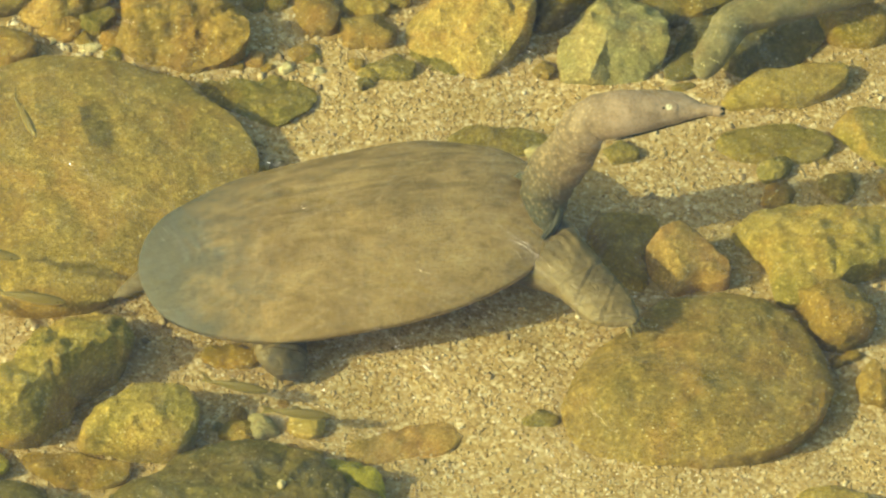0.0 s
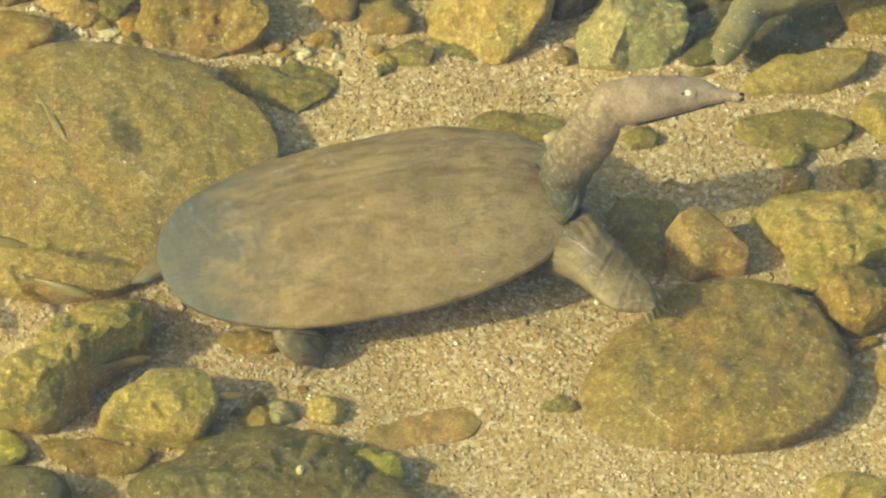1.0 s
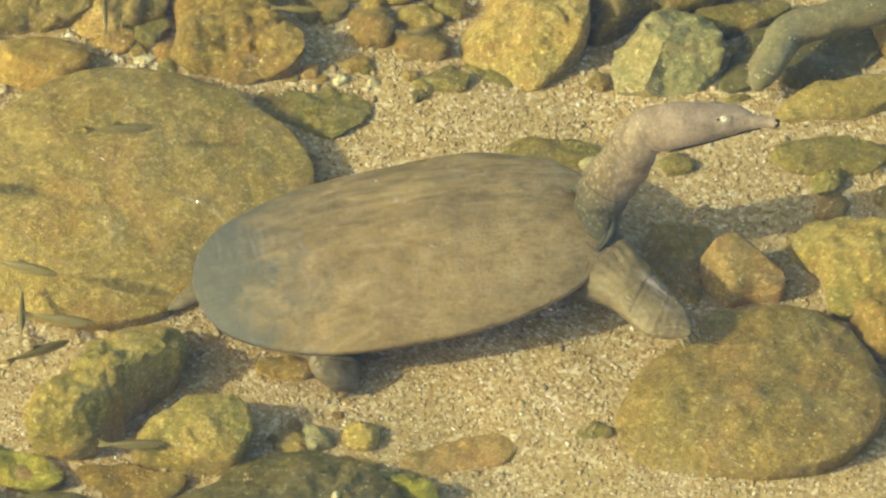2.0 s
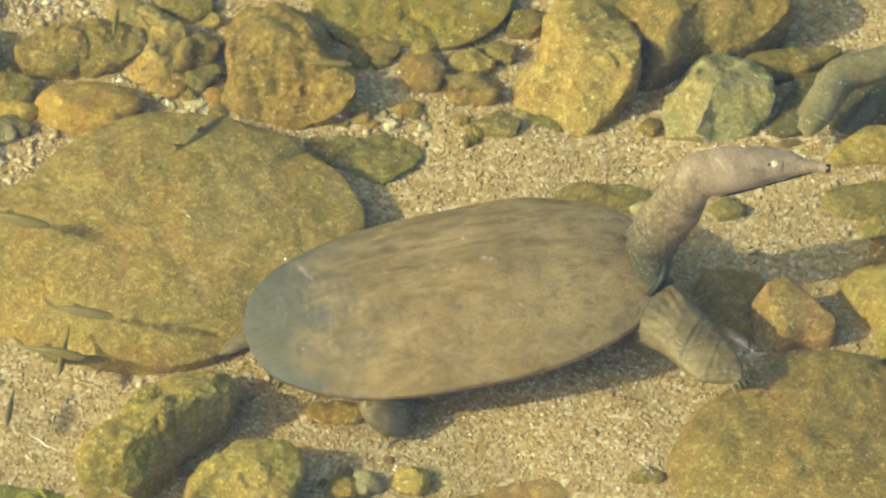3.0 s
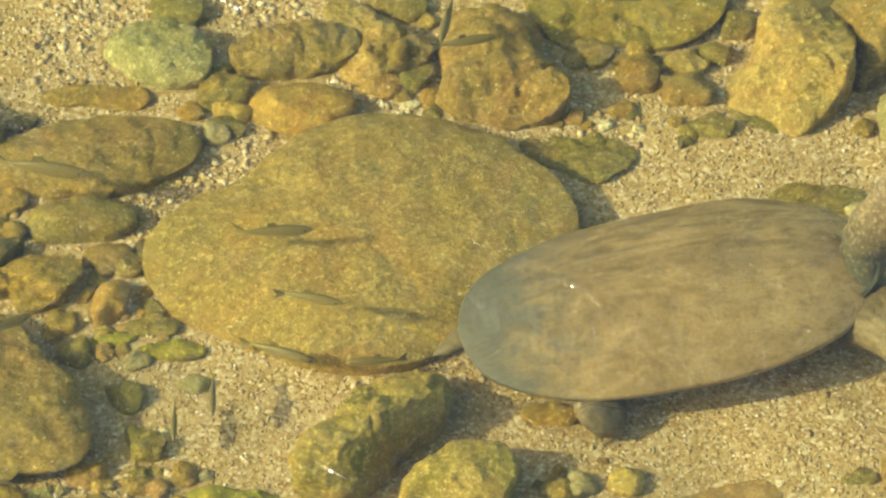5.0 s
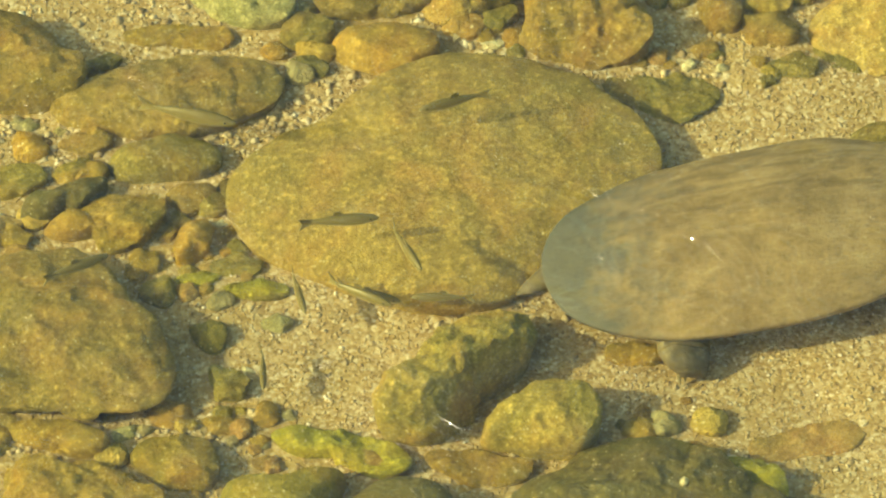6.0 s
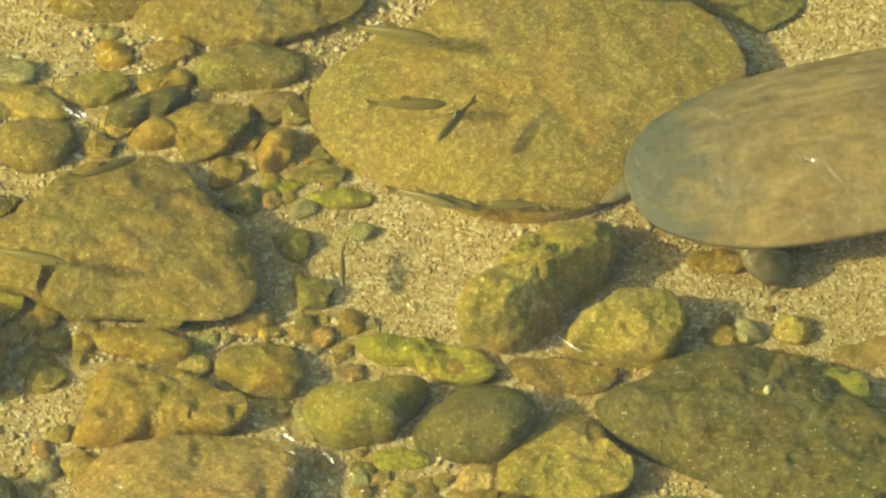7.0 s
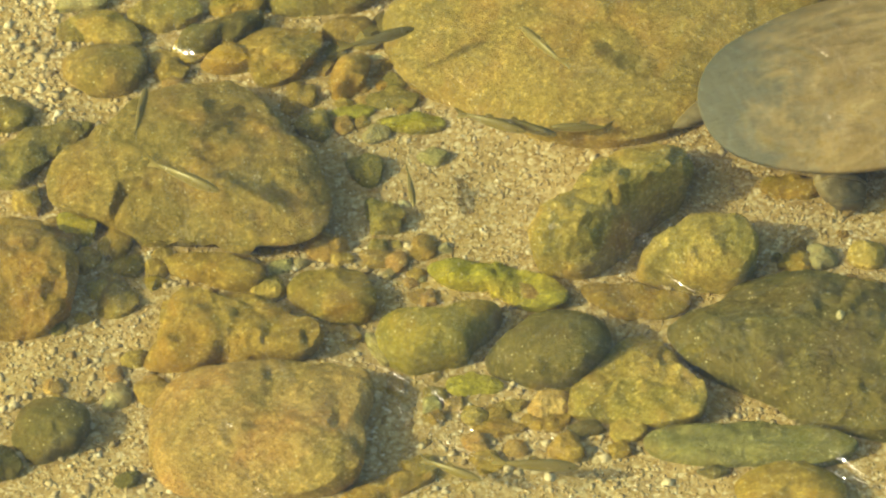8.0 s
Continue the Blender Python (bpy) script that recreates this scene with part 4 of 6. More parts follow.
stone("rock", 0.221, 0.030, 0.011, 0.85, 0.4, "olive", "small round olive stone under the head",
      (0.013, 0.014, 0.013, 0.012, 0.013, 0.015, 0.015, 0.014, 0.015, 0.015, 0.011, 0.010, 0.010, 0.011, 0.009, 0.008, 0.008, 0.008, 0.010, 0.013))
stone("pebble", 0.257, 0.105, 0.004, 0.85, 0.4, "white", "small pale pebble lying in the stream bed",
      (0.005, 0.006, 0.006, 0.005, 0.005, 0.005, 0.006, 0.005, 0.006, 0.006, 0.005, 0.005, 0.005, 0.004, 0.003, 0.003, 0.003, 0.003, 0.004, 0.005))
stone("rock", 0.265, 0.099, 0.005, 0.85, 0.4, "olive", "small olive stone lying in the stream bed",
      (0.009, 0.012, 0.010, 0.009, 0.007, 0.006, 0.006, 0.006, 0.006, 0.008, 0.010, 0.009, 0.006, 0.005, 0.004, 0.004, 0.004, 0.004, 0.004, 0.005))
stone("rock", 0.133, 0.046, 0.010, 0.65, 0.7, "olive", "low olive stone beside the neck",
      (0.037, 0.028, 0.020, 0.016, 0.014, 0.014, 0.015, 0.019, 0.028, 0.039, 0.046, 0.031, 0.016, 0.012, 0.011, 0.011, 0.011, 0.012, 0.016, 0.029))
stone("rock", -0.035, 0.088, 0.008, 0.65, 0.7, "olive", "flat olive stone on sand",
      (0.041, 0.039, 0.034, 0.030, 0.028, 0.028, 0.028, 0.033, 0.039, 0.048, 0.037, 0.028, 0.023, 0.022, 0.024, 0.025, 0.029, 0.031, 0.032, 0.037))
stone("pebble", -0.058, 0.122, 0.005, 0.8, 0.5, "olive_brown", "small brown pebble lying in the stream bed",
      (0.012, 0.014, 0.010, 0.008, 0.008, 0.007, 0.008, 0.008, 0.009, 0.010, 0.014, 0.010, 0.005, 0.004, 0.004, 0.004, 0.004, 0.004, 0.006, 0.011))
stone("rock", -0.002, 0.237, 0.017, 0.65, 0.8, "olive_green", "green algae-covered rock lying in the stream bed",
      (0.073, 0.076, 0.077, 0.058, 0.052, 0.050, 0.050, 0.055, 0.064, 0.082, 0.074, 0.069, 0.063, 0.055, 0.049, 0.045, 0.046, 0.052, 0.059, 0.066))
stone("rock", 0.078, 0.221, 0.013, 0.7, 0.6, "olive", "olive stone lying in the stream bed",
      (0.015, 0.016, 0.016, 0.019, 0.020, 0.020, 0.021, 0.023, 0.019, 0.015, 0.015, 0.015, 0.016, 0.014, 0.012, 0.013, 0.014, 0.014, 0.014, 0.015))
stone("rock", 0.040, 0.180, 0.012, 0.65, 0.7, "yellow", "small yellow-green stone lying in the stream bed",
      (0.017, 0.015, 0.014, 0.015, 0.016, 0.014, 0.014, 0.014, 0.017, 0.022, 0.020, 0.016, 0.013, 0.011, 0.010, 0.010, 0.012, 0.014, 0.015, 0.016))
stone("rock", 0.005, 0.167, 0.015, 0.7, 0.6, "brown", "brown stone lying in the stream bed",
      (0.017, 0.018, 0.019, 0.022, 0.026, 0.024, 0.025, 0.027, 0.023, 0.018, 0.015, 0.015, 0.016, 0.019, 0.019, 0.018, 0.018, 0.020, 0.019, 0.017))
stone("rock", 0.040, 0.151, 0.014, 0.7, 0.6, "olive_brown", "brown-olive stone lying in the stream bed",
      (0.022, 0.022, 0.021, 0.022, 0.024, 0.023, 0.021, 0.021, 0.024, 0.025, 0.022, 0.020, 0.021, 0.017, 0.013, 0.012, 0.014, 0.017, 0.021, 0.023))
stone("rock", 0.057, 0.116, 0.008, 0.7, 0.6, "olive", "low olive stone in sand",
      (0.019, 0.019, 0.016, 0.016, 0.018, 0.016, 0.015, 0.014, 0.016, 0.020, 0.021, 0.020, 0.016, 0.011, 0.010, 0.009, 0.011, 0.013, 0.017, 0.017))
stone("pebble", 0.167, 0.116, 0.009, 0.8, 0.6, "brown", "small brown pebble lying in the stream bed",
      (0.009, 0.009, 0.009, 0.010, 0.014, 0.014, 0.010, 0.010, 0.010, 0.011, 0.009, 0.009, 0.007, 0.006, 0.006, 0.007, 0.008, 0.008, 0.008, 0.008))
stone("pebble", 0.039, 0.103, 0.007, 0.8, 0.6, "dark_green", "small dark pebble lying in the stream bed",
      (0.006, 0.006, 0.007, 0.008, 0.010, 0.009, 0.009, 0.010, 0.008, 0.006, 0.005, 0.005, 0.005, 0.006, 0.008, 0.006, 0.006, 0.006, 0.006, 0.007))
stone("rock", -0.560, 0.015, 0.013, 0.7, 0.5, "grey", "grey stone on gravel on the stream bed",
      (0.020, 0.020, 0.019, 0.018, 0.019, 0.019, 0.019, 0.020, 0.023, 0.022, 0.021, 0.021, 0.019, 0.013, 0.010, 0.010, 0.010, 0.013, 0.017, 0.020))
stone("rock", -0.553, -0.016, 0.011, 0.7, 0.6, "olive", "olive stone lying in the stream bed",
      (0.023, 0.021, 0.017, 0.017, 0.016, 0.015, 0.014, 0.015, 0.020, 0.026, 0.024, 0.022, 0.016, 0.011, 0.009, 0.009, 0.010, 0.013, 0.016, 0.020))
stone("rock", -0.442, 0.117, 0.007, 0.7, 0.6, "olive", "small olive stone lying in the stream bed",
      (0.014, 0.018, 0.015, 0.015, 0.011, 0.008, 0.007, 0.007, 0.009, 0.013, 0.020, 0.018, 0.009, 0.006, 0.004, 0.004, 0.004, 0.005, 0.006, 0.010))
stone("rock", -0.446, 0.039, 0.010, 0.7, 0.6, "olive_brown", "low tan stone lying in the stream bed",
      (0.020, 0.018, 0.016, 0.014, 0.013, 0.013, 0.014, 0.016, 0.017, 0.018, 0.020, 0.014, 0.011, 0.010, 0.010, 0.010, 0.010, 0.010, 0.011, 0.014))
stone("rock", -0.445, 0.007, 0.012, 0.7, 0.6, "ochre", "ochre stone lying in the stream bed",
      (0.017, 0.017, 0.018, 0.019, 0.015, 0.013, 0.011, 0.011, 0.012, 0.016, 0.021, 0.017, 0.013, 0.012, 0.010, 0.008, 0.008, 0.010, 0.012, 0.014))
stone("rock", -0.270, -0.358, 0.010, 0.65, 0.8, "moss", "low green stone lying in the stream bed",
      (0.021, 0.018, 0.014, 0.013, 0.014, 0.016, 0.017, 0.015, 0.015, 0.018, 0.020, 0.017, 0.013, 0.010, 0.008, 0.006, 0.006, 0.007, 0.010, 0.016))
stone("rock", -0.229, -0.277, 0.012, 0.65, 0.6, "olive_brown", "brown stone at the water's stony edge",
      (0.024, 0.019, 0.016, 0.016, 0.016, 0.016, 0.016, 0.018, 0.023, 0.024, 0.022, 0.021, 0.016, 0.012, 0.010, 0.010, 0.011, 0.014, 0.018, 0.023))
stone("pebble", -0.338, -0.233, 0.005, 0.8, 0.4, "pink_brown", "small pink pebble lying in the stream bed",
      (0.005, 0.005, 0.004, 0.004, 0.005, 0.007, 0.005, 0.005, 0.005, 0.005, 0.004, 0.003, 0.003, 0.004, 0.005, 0.005, 0.003, 0.003, 0.003, 0.004))
stone("rock", -0.220, -0.388, 0.007, 0.65, 0.7, "ochre", "thin ochre flake lying in the stream bed",
      (0.017, 0.017, 0.013, 0.012, 0.013, 0.015, 0.015, 0.015, 0.017, 0.019, 0.018, 0.016, 0.015, 0.013, 0.011, 0.010, 0.010, 0.012, 0.014, 0.015))
stone("rock", -0.249, -0.396, 0.008, 0.65, 0.7, "brown", "low brown flake lying in the stream bed",
      (0.017, 0.014, 0.012, 0.011, 0.012, 0.011, 0.011, 0.012, 0.014, 0.016, 0.011, 0.010, 0.009, 0.010, 0.009, 0.008, 0.007, 0.007, 0.008, 0.011))
stone("rock", -0.520, -0.229, 0.014, 0.65, 0.7, "ochre", "small jagged ochre stone beside the boulder",
      (0.008, 0.010, 0.013, 0.013, 0.014, 0.018, 0.022, 0.015, 0.010, 0.008, 0.007, 0.007, 0.009, 0.011, 0.013, 0.012, 0.013, 0.009, 0.008, 0.008))
stone("rock", -0.510, -0.246, 0.010, 0.7, 0.6, "olive", "small olive stone lying in the stream bed",
      (0.010, 0.010, 0.010, 0.012, 0.014, 0.013, 0.013, 0.014, 0.011, 0.009, 0.009, 0.009, 0.010, 0.009, 0.008, 0.009, 0.009, 0.008, 0.007, 0.008))
stone("pebble", -0.493, -0.260, 0.008, 0.8, 0.5, "ochre", "pale ochre pebble lying in the stream bed",
      (0.010, 0.010, 0.009, 0.010, 0.011, 0.008, 0.008, 0.008, 0.009, 0.011, 0.009, 0.008, 0.008, 0.008, 0.009, 0.007, 0.006, 0.005, 0.006, 0.007))
stone("pebble", -0.499, -0.239, 0.005, 0.8, 0.4, "white", "white quartz pebble lying in the stream bed",
      (0.004, 0.004, 0.004, 0.004, 0.006, 0.005, 0.004, 0.004, 0.004, 0.004, 0.003, 0.003, 0.003, 0.003, 0.004, 0.003, 0.003, 0.003, 0.003, 0.003))
stone("pebble", -0.407, -0.246, 0.008, 0.8, 0.5, "pale_green", "pale green pebble lying in the stream bed",
      (0.008, 0.009, 0.012, 0.014, 0.010, 0.009, 0.008, 0.008, 0.009, 0.011, 0.009, 0.009, 0.009, 0.009, 0.007, 0.006, 0.006, 0.006, 0.007, 0.009))
stone("pebble", -0.356, -0.311, 0.008, 0.8, 0.5, "pink_brown", "pinkish brown pebble lying in the stream bed",
      (0.008, 0.007, 0.008, 0.009, 0.012, 0.013, 0.011, 0.011, 0.011, 0.008, 0.007, 0.006, 0.006, 0.007, 0.009, 0.008, 0.007, 0.007, 0.007, 0.008))
stone("pebble", -0.305, -0.277, 0.008, 0.8, 0.5, "pink_brown", "pinkish brown pebble lying in the stream bed",
      (0.007, 0.006, 0.007, 0.009, 0.013, 0.012, 0.010, 0.010, 0.011, 0.009, 0.007, 0.006, 0.006, 0.006, 0.007, 0.007, 0.006, 0.006, 0.007, 0.008))
stone("pebble", -0.244, -0.375, 0.008, 0.8, 0.5, "pale_yellow", "pale yellow pebble lying in the stream bed",
      (0.009, 0.014, 0.013, 0.012, 0.012, 0.010, 0.010, 0.010, 0.010, 0.012, 0.010, 0.011, 0.009, 0.007, 0.006, 0.006, 0.007, 0.006, 0.007, 0.007))
stone("rock", -0.253, -0.394, 0.005, 0.7, 0.6, "ochre", "thin ochre slab lying in the stream bed",
      (0.019, 0.016, 0.011, 0.010, 0.010, 0.011, 0.012, 0.012, 0.013, 0.015, 0.018, 0.016, 0.012, 0.008, 0.007, 0.006, 0.006, 0.007, 0.010, 0.014))
stone("rock", -0.193, -0.396, 0.008, 0.7, 0.6, "dark_green", "low dark stone lying in the stream bed",
      (0.015, 0.013, 0.013, 0.015, 0.015, 0.012, 0.012, 0.012, 0.013, 0.015, 0.013, 0.012, 0.012, 0.012, 0.009, 0.008, 0.007, 0.007, 0.008, 0.011))
stone("pebble", -0.170, -0.415, 0.010, 0.8, 0.5, "ochre", "ochre pebble lying in the stream bed",
      (0.008, 0.008, 0.008, 0.009, 0.012, 0.010, 0.010, 0.010, 0.011, 0.008, 0.007, 0.007, 0.007, 0.008, 0.008, 0.006, 0.006, 0.006, 0.007, 0.009))
stone("rock", -0.260, -0.428, 0.008, 0.7, 0.6, "ochre", "low ochre stone in sand",
      (0.012, 0.011, 0.011, 0.012, 0.013, 0.013, 0.013, 0.015, 0.017, 0.014, 0.011, 0.010, 0.010, 0.011, 0.013, 0.012, 0.011, 0.011, 0.012, 0.013))
stone("pebble", -0.299, -0.376, 0.008, 0.8, 0.5, "pale_green", "pale pebble lying in the stream bed",
      (0.007, 0.007, 0.008, 0.011, 0.012, 0.011, 0.011, 0.012, 0.009, 0.007, 0.006, 0.006, 0.007, 0.009, 0.010, 0.008, 0.008, 0.008, 0.009, 0.007))
stone("pebble", -0.285, -0.375, 0.008, 0.8, 0.5, "pink_brown", "pink pebble lying in the stream bed",
      (0.008, 0.009, 0.010, 0.012, 0.010, 0.008, 0.008, 0.008, 0.009, 0.009, 0.008, 0.007, 0.008, 0.008, 0.006, 0.005, 0.005, 0.006, 0.007, 0.009))
stone("rock", -0.305, -0.433, 0.008, 0.7, 0.6, "ochre", "low ochre stone in sand",
      (0.013, 0.013, 0.013, 0.015, 0.014, 0.012, 0.012, 0.013, 0.014, 0.016, 0.014, 0.011, 0.010, 0.010, 0.012, 0.013, 0.011, 0.010, 0.011, 0.012))
stone("pebble", -0.184, 0.151, 0.007, 0.8, 0.4, "white", "pale pebble lying in the stream bed",
      (0.005, 0.005, 0.006, 0.008, 0.009, 0.006, 0.006, 0.006, 0.007, 0.005, 0.004, 0.004, 0.004, 0.005, 0.007, 0.005, 0.005, 0.004, 0.005, 0.005))
stone("pebble", -0.159, 0.141, 0.006, 0.8, 0.4, "white", "white pebble among the stones",
      (0.009, 0.010, 0.008, 0.007, 0.007, 0.008, 0.008, 0.008, 0.009, 0.009, 0.008, 0.008, 0.007, 0.005, 0.005, 0.005, 0.005, 0.005, 0.006, 0.007))
stone("pebble", -0.164, 0.156, 0.005, 0.8, 0.4, "white", "white pebble lying in the stream bed",
      (0.004, 0.004, 0.005, 0.006, 0.008, 0.007, 0.005, 0.005, 0.005, 0.005, 0.004, 0.004, 0.004, 0.004, 0.004, 0.003, 0.003, 0.003, 0.003, 0.005))
stone("pebble", -0.156, 0.156, 0.007, 0.8, 0.5, "yellow", "yellow pebble lying in the stream bed",
      (0.006, 0.008, 0.007, 0.008, 0.011, 0.008, 0.007, 0.006, 0.007, 0.007, 0.006, 0.005, 0.005, 0.005, 0.007, 0.005, 0.004, 0.004, 0.004, 0.004))
stone("pebble", -0.148, 0.225, 0.008, 0.75, 0.6, "pale_yellow", "pale yellow stone lying in the stream bed",
      (0.009, 0.008, 0.007, 0.007, 0.009, 0.012, 0.010, 0.009, 0.010, 0.010, 0.007, 0.005, 0.005, 0.005, 0.006, 0.007, 0.007, 0.006, 0.006, 0.007))
stone("pebble", -0.284, 0.136, 0.006, 0.8, 0.4, "white", "white flat pebble lying in the stream bed",
      (0.007, 0.007, 0.007, 0.008, 0.008, 0.006, 0.006, 0.006, 0.007, 0.008, 0.006, 0.005, 0.005, 0.006, 0.004, 0.004, 0.004, 0.004, 0.004, 0.006))
stone("pebble", -0.295, 0.105, 0.005, 0.8, 0.4, "white", "pale pebble lying in the stream bed",
      (0.006, 0.007, 0.006, 0.006, 0.008, 0.007, 0.006, 0.005, 0.005, 0.006, 0.006, 0.005, 0.005, 0.005, 0.004, 0.003, 0.003, 0.003, 0.003, 0.004))
stone("rock", -0.328, 0.235, 0.013, 0.7, 0.6, "olive", "olive stone on gravel on the stream bed",
      (0.021, 0.021, 0.020, 0.020, 0.019, 0.020, 0.022, 0.025, 0.025, 0.021, 0.020, 0.020, 0.017, 0.016, 0.013, 0.012, 0.014, 0.017, 0.020, 0.020))
stone("pebble", -0.007, 0.134, 0.008, 0.8, 0.5, "brown", "tan pebble lying in the stream bed",
      (0.011, 0.011, 0.011, 0.012, 0.010, 0.009, 0.009, 0.009, 0.012, 0.011, 0.009, 0.008, 0.008, 0.009, 0.008, 0.006, 0.006, 0.006, 0.006, 0.008))
stone("pebble", -0.026, 0.181, 0.007, 0.8, 0.5, "olive", "olive pebble lying in the stream bed",
      (0.010, 0.009, 0.008, 0.009, 0.011, 0.009, 0.008, 0.008, 0.009, 0.010, 0.008, 0.007, 0.006, 0.007, 0.006, 0.005, 0.005, 0.005, 0.005, 0.007))
stone("rock", 0.060, 0.190, 0.012, 0.7, 0.6, "olive", "pale olive stone lying in the stream bed",
      (0.013, 0.014, 0.012, 0.012, 0.012, 0.014, 0.015, 0.014, 0.015, 0.015, 0.013, 0.012, 0.011, 0.011, 0.010, 0.010, 0.009, 0.011, 0.013, 0.014))
stone("rock", -0.028, 0.195, 0.010, 0.65, 0.6, "olive_brown", "brown-olive slab lying in the stream bed",
      (0.018, 0.016, 0.014, 0.014, 0.016, 0.017, 0.016, 0.017, 0.019, 0.021, 0.018, 0.017, 0.014, 0.010, 0.009, 0.009, 0.010, 0.012, 0.016, 0.017))
stone("pebble", -0.018, 0.118, 0.007, 0.8, 0.4, "white", "white pebble lying in the stream bed",
      (0.006, 0.006, 0.006, 0.007, 0.010, 0.007, 0.006, 0.005, 0.005, 0.006, 0.005, 0.005, 0.005, 0.005, 0.006, 0.005, 0.004, 0.004, 0.004, 0.004))
stone("pebble", 0.006, 0.116, 0.005, 0.8, 0.4, "white", "white pebble lying in the stream bed",
      (0.005, 0.005, 0.005, 0.006, 0.008, 0.006, 0.005, 0.005, 0.005, 0.005, 0.004, 0.004, 0.004, 0.004, 0.004, 0.003, 0.003, 0.003, 0.003, 0.004))
stone("pebble", -0.033, 0.119, 0.005, 0.8, 0.5, "ochre", "ochre pebble lying in the stream bed",
      (0.006, 0.009, 0.007, 0.007, 0.007, 0.006, 0.005, 0.005, 0.005, 0.006, 0.008, 0.006, 0.005, 0.004, 0.004, 0.004, 0.004, 0.003, 0.004, 0.004))
stone("rock", -0.438, 0.120, 0.008, 0.7, 0.6, "olive", "small olive stone lying in the stream bed",
      (0.010, 0.016, 0.016, 0.014, 0.014, 0.011, 0.009, 0.009, 0.010, 0.012, 0.015, 0.015, 0.011, 0.007, 0.005, 0.005, 0.005, 0.005, 0.007, 0.009))
stone("pebble", -0.489, 0.060, 0.007, 0.8, 0.5, "pale_green", "green pebble lying in the stream bed",
      (0.009, 0.011, 0.008, 0.008, 0.009, 0.010, 0.009, 0.008, 0.008, 0.010, 0.009, 0.006, 0.005, 0.005, 0.005, 0.006, 0.006, 0.006, 0.006, 0.007))
stone("pebble", -0.466, 0.054, 0.005, 0.8, 0.5, "pale_green", "pale green pebble lying in the stream bed",
      (0.005, 0.007, 0.006, 0.005, 0.006, 0.008, 0.007, 0.006, 0.006, 0.006, 0.006, 0.004, 0.004, 0.004, 0.004, 0.005, 0.004, 0.004, 0.004, 0.004))
stone("rock", -0.338, -0.022, 0.014, 0.65, 0.7, "dark_green", "dark olive stone against the boulder",
      (0.009, 0.009, 0.011, 0.015, 0.020, 0.027, 0.028, 0.023, 0.015, 0.010, 0.008, 0.008, 0.008, 0.009, 0.013, 0.018, 0.023, 0.021, 0.014, 0.010))
stone("pebble", -0.348, -0.040, 0.004, 0.8, 0.4, "white", "thin white stone lying in the stream bed",
      (0.008, 0.007, 0.006, 0.007, 0.006, 0.005, 0.004, 0.004, 0.005, 0.006, 0.007, 0.005, 0.004, 0.004, 0.003, 0.003, 0.003, 0.003, 0.003, 0.004))
stone("pebble", -0.383, -0.054, 0.008, 0.8, 0.5, "yellow", "yellow pebble lying in the stream bed",
      (0.004, 0.005, 0.009, 0.010, 0.011, 0.009, 0.007, 0.006, 0.006, 0.006, 0.006, 0.008, 0.007, 0.006, 0.006, 0.006, 0.004, 0.004, 0.003, 0.003))
stone("rock", -0.335, -0.083, 0.008, 0.65, 0.7, "olive", "flat olive stone lying in the stream bed",
      (0.019, 0.021, 0.018, 0.017, 0.017, 0.015, 0.013, 0.014, 0.017, 0.022, 0.023, 0.019, 0.015, 0.011, 0.009, 0.008, 0.009, 0.011, 0.014, 0.017))
stone("rock", -0.320, -0.107, 0.010, 0.65, 0.7, "moss", "flat mossy stone lying in the stream bed",
      (0.024, 0.022, 0.016, 0.013, 0.013, 0.014, 0.014, 0.015, 0.016, 0.022, 0.023, 0.017, 0.012, 0.008, 0.007, 0.007, 0.008, 0.009, 0.013, 0.019))
stone("rock", -0.520, -0.275, 0.010, 0.65, 0.7, "olive_brown", "flat brown stone lying in the stream bed",
      (0.017, 0.015, 0.015, 0.016, 0.020, 0.025, 0.029, 0.021, 0.016, 0.014, 0.013, 0.014, 0.017, 0.022, 0.021, 0.020, 0.020, 0.019, 0.019, 0.019))
stone("rock", 0.137, 0.041, 0.007, 0.7, 0.6, "olive", "low olive stone in sand",
      (0.026, 0.024, 0.019, 0.019, 0.018, 0.017, 0.019, 0.021, 0.020, 0.022, 0.028, 0.023, 0.018, 0.013, 0.010, 0.009, 0.010, 0.011, 0.014, 0.021))
stone("rock", 0.159, -0.230, 0.007, 0.7, 0.6, "olive", "low stone half buried in sand",
      (0.013, 0.015, 0.012, 0.011, 0.011, 0.011, 0.010, 0.009, 0.010, 0.013, 0.014, 0.013, 0.010, 0.007, 0.006, 0.005, 0.006, 0.006, 0.009, 0.012))
stone("rock", 0.358, -0.311, 0.014, 0.7, 0.6, "yellow", "low yellow-green stone lying in the stream bed",
      (0.025, 0.025, 0.023, 0.022, 0.022, 0.023, 0.022, 0.021, 0.022, 0.026, 0.025, 0.023, 0.019, 0.013, 0.011, 0.011, 0.012, 0.016, 0.021, 0.025))
stone("rock", 0.277, 0.141, 0.011, 0.65, 0.7, "dark_green", "dark green stone tucked under the branch",
      (0.012, 0.015, 0.021, 0.044, 0.047, 0.033, 0.021, 0.017, 0.016, 0.016, 0.017, 0.019, 0.027, 0.041, 0.038, 0.031, 0.020, 0.014, 0.012, 0.012))
stone("rock", 0.220, -0.064, 0.011, 0.7, 0.6, "ochre", "low olive stone lying in the shade of a turtle",
      (0.019, 0.022, 0.031, 0.041, 0.040, 0.042, 0.041, 0.037, 0.032, 0.028, 0.026, 0.027, 0.030, 0.029, 0.032, 0.040, 0.048, 0.031, 0.020, 0.018))


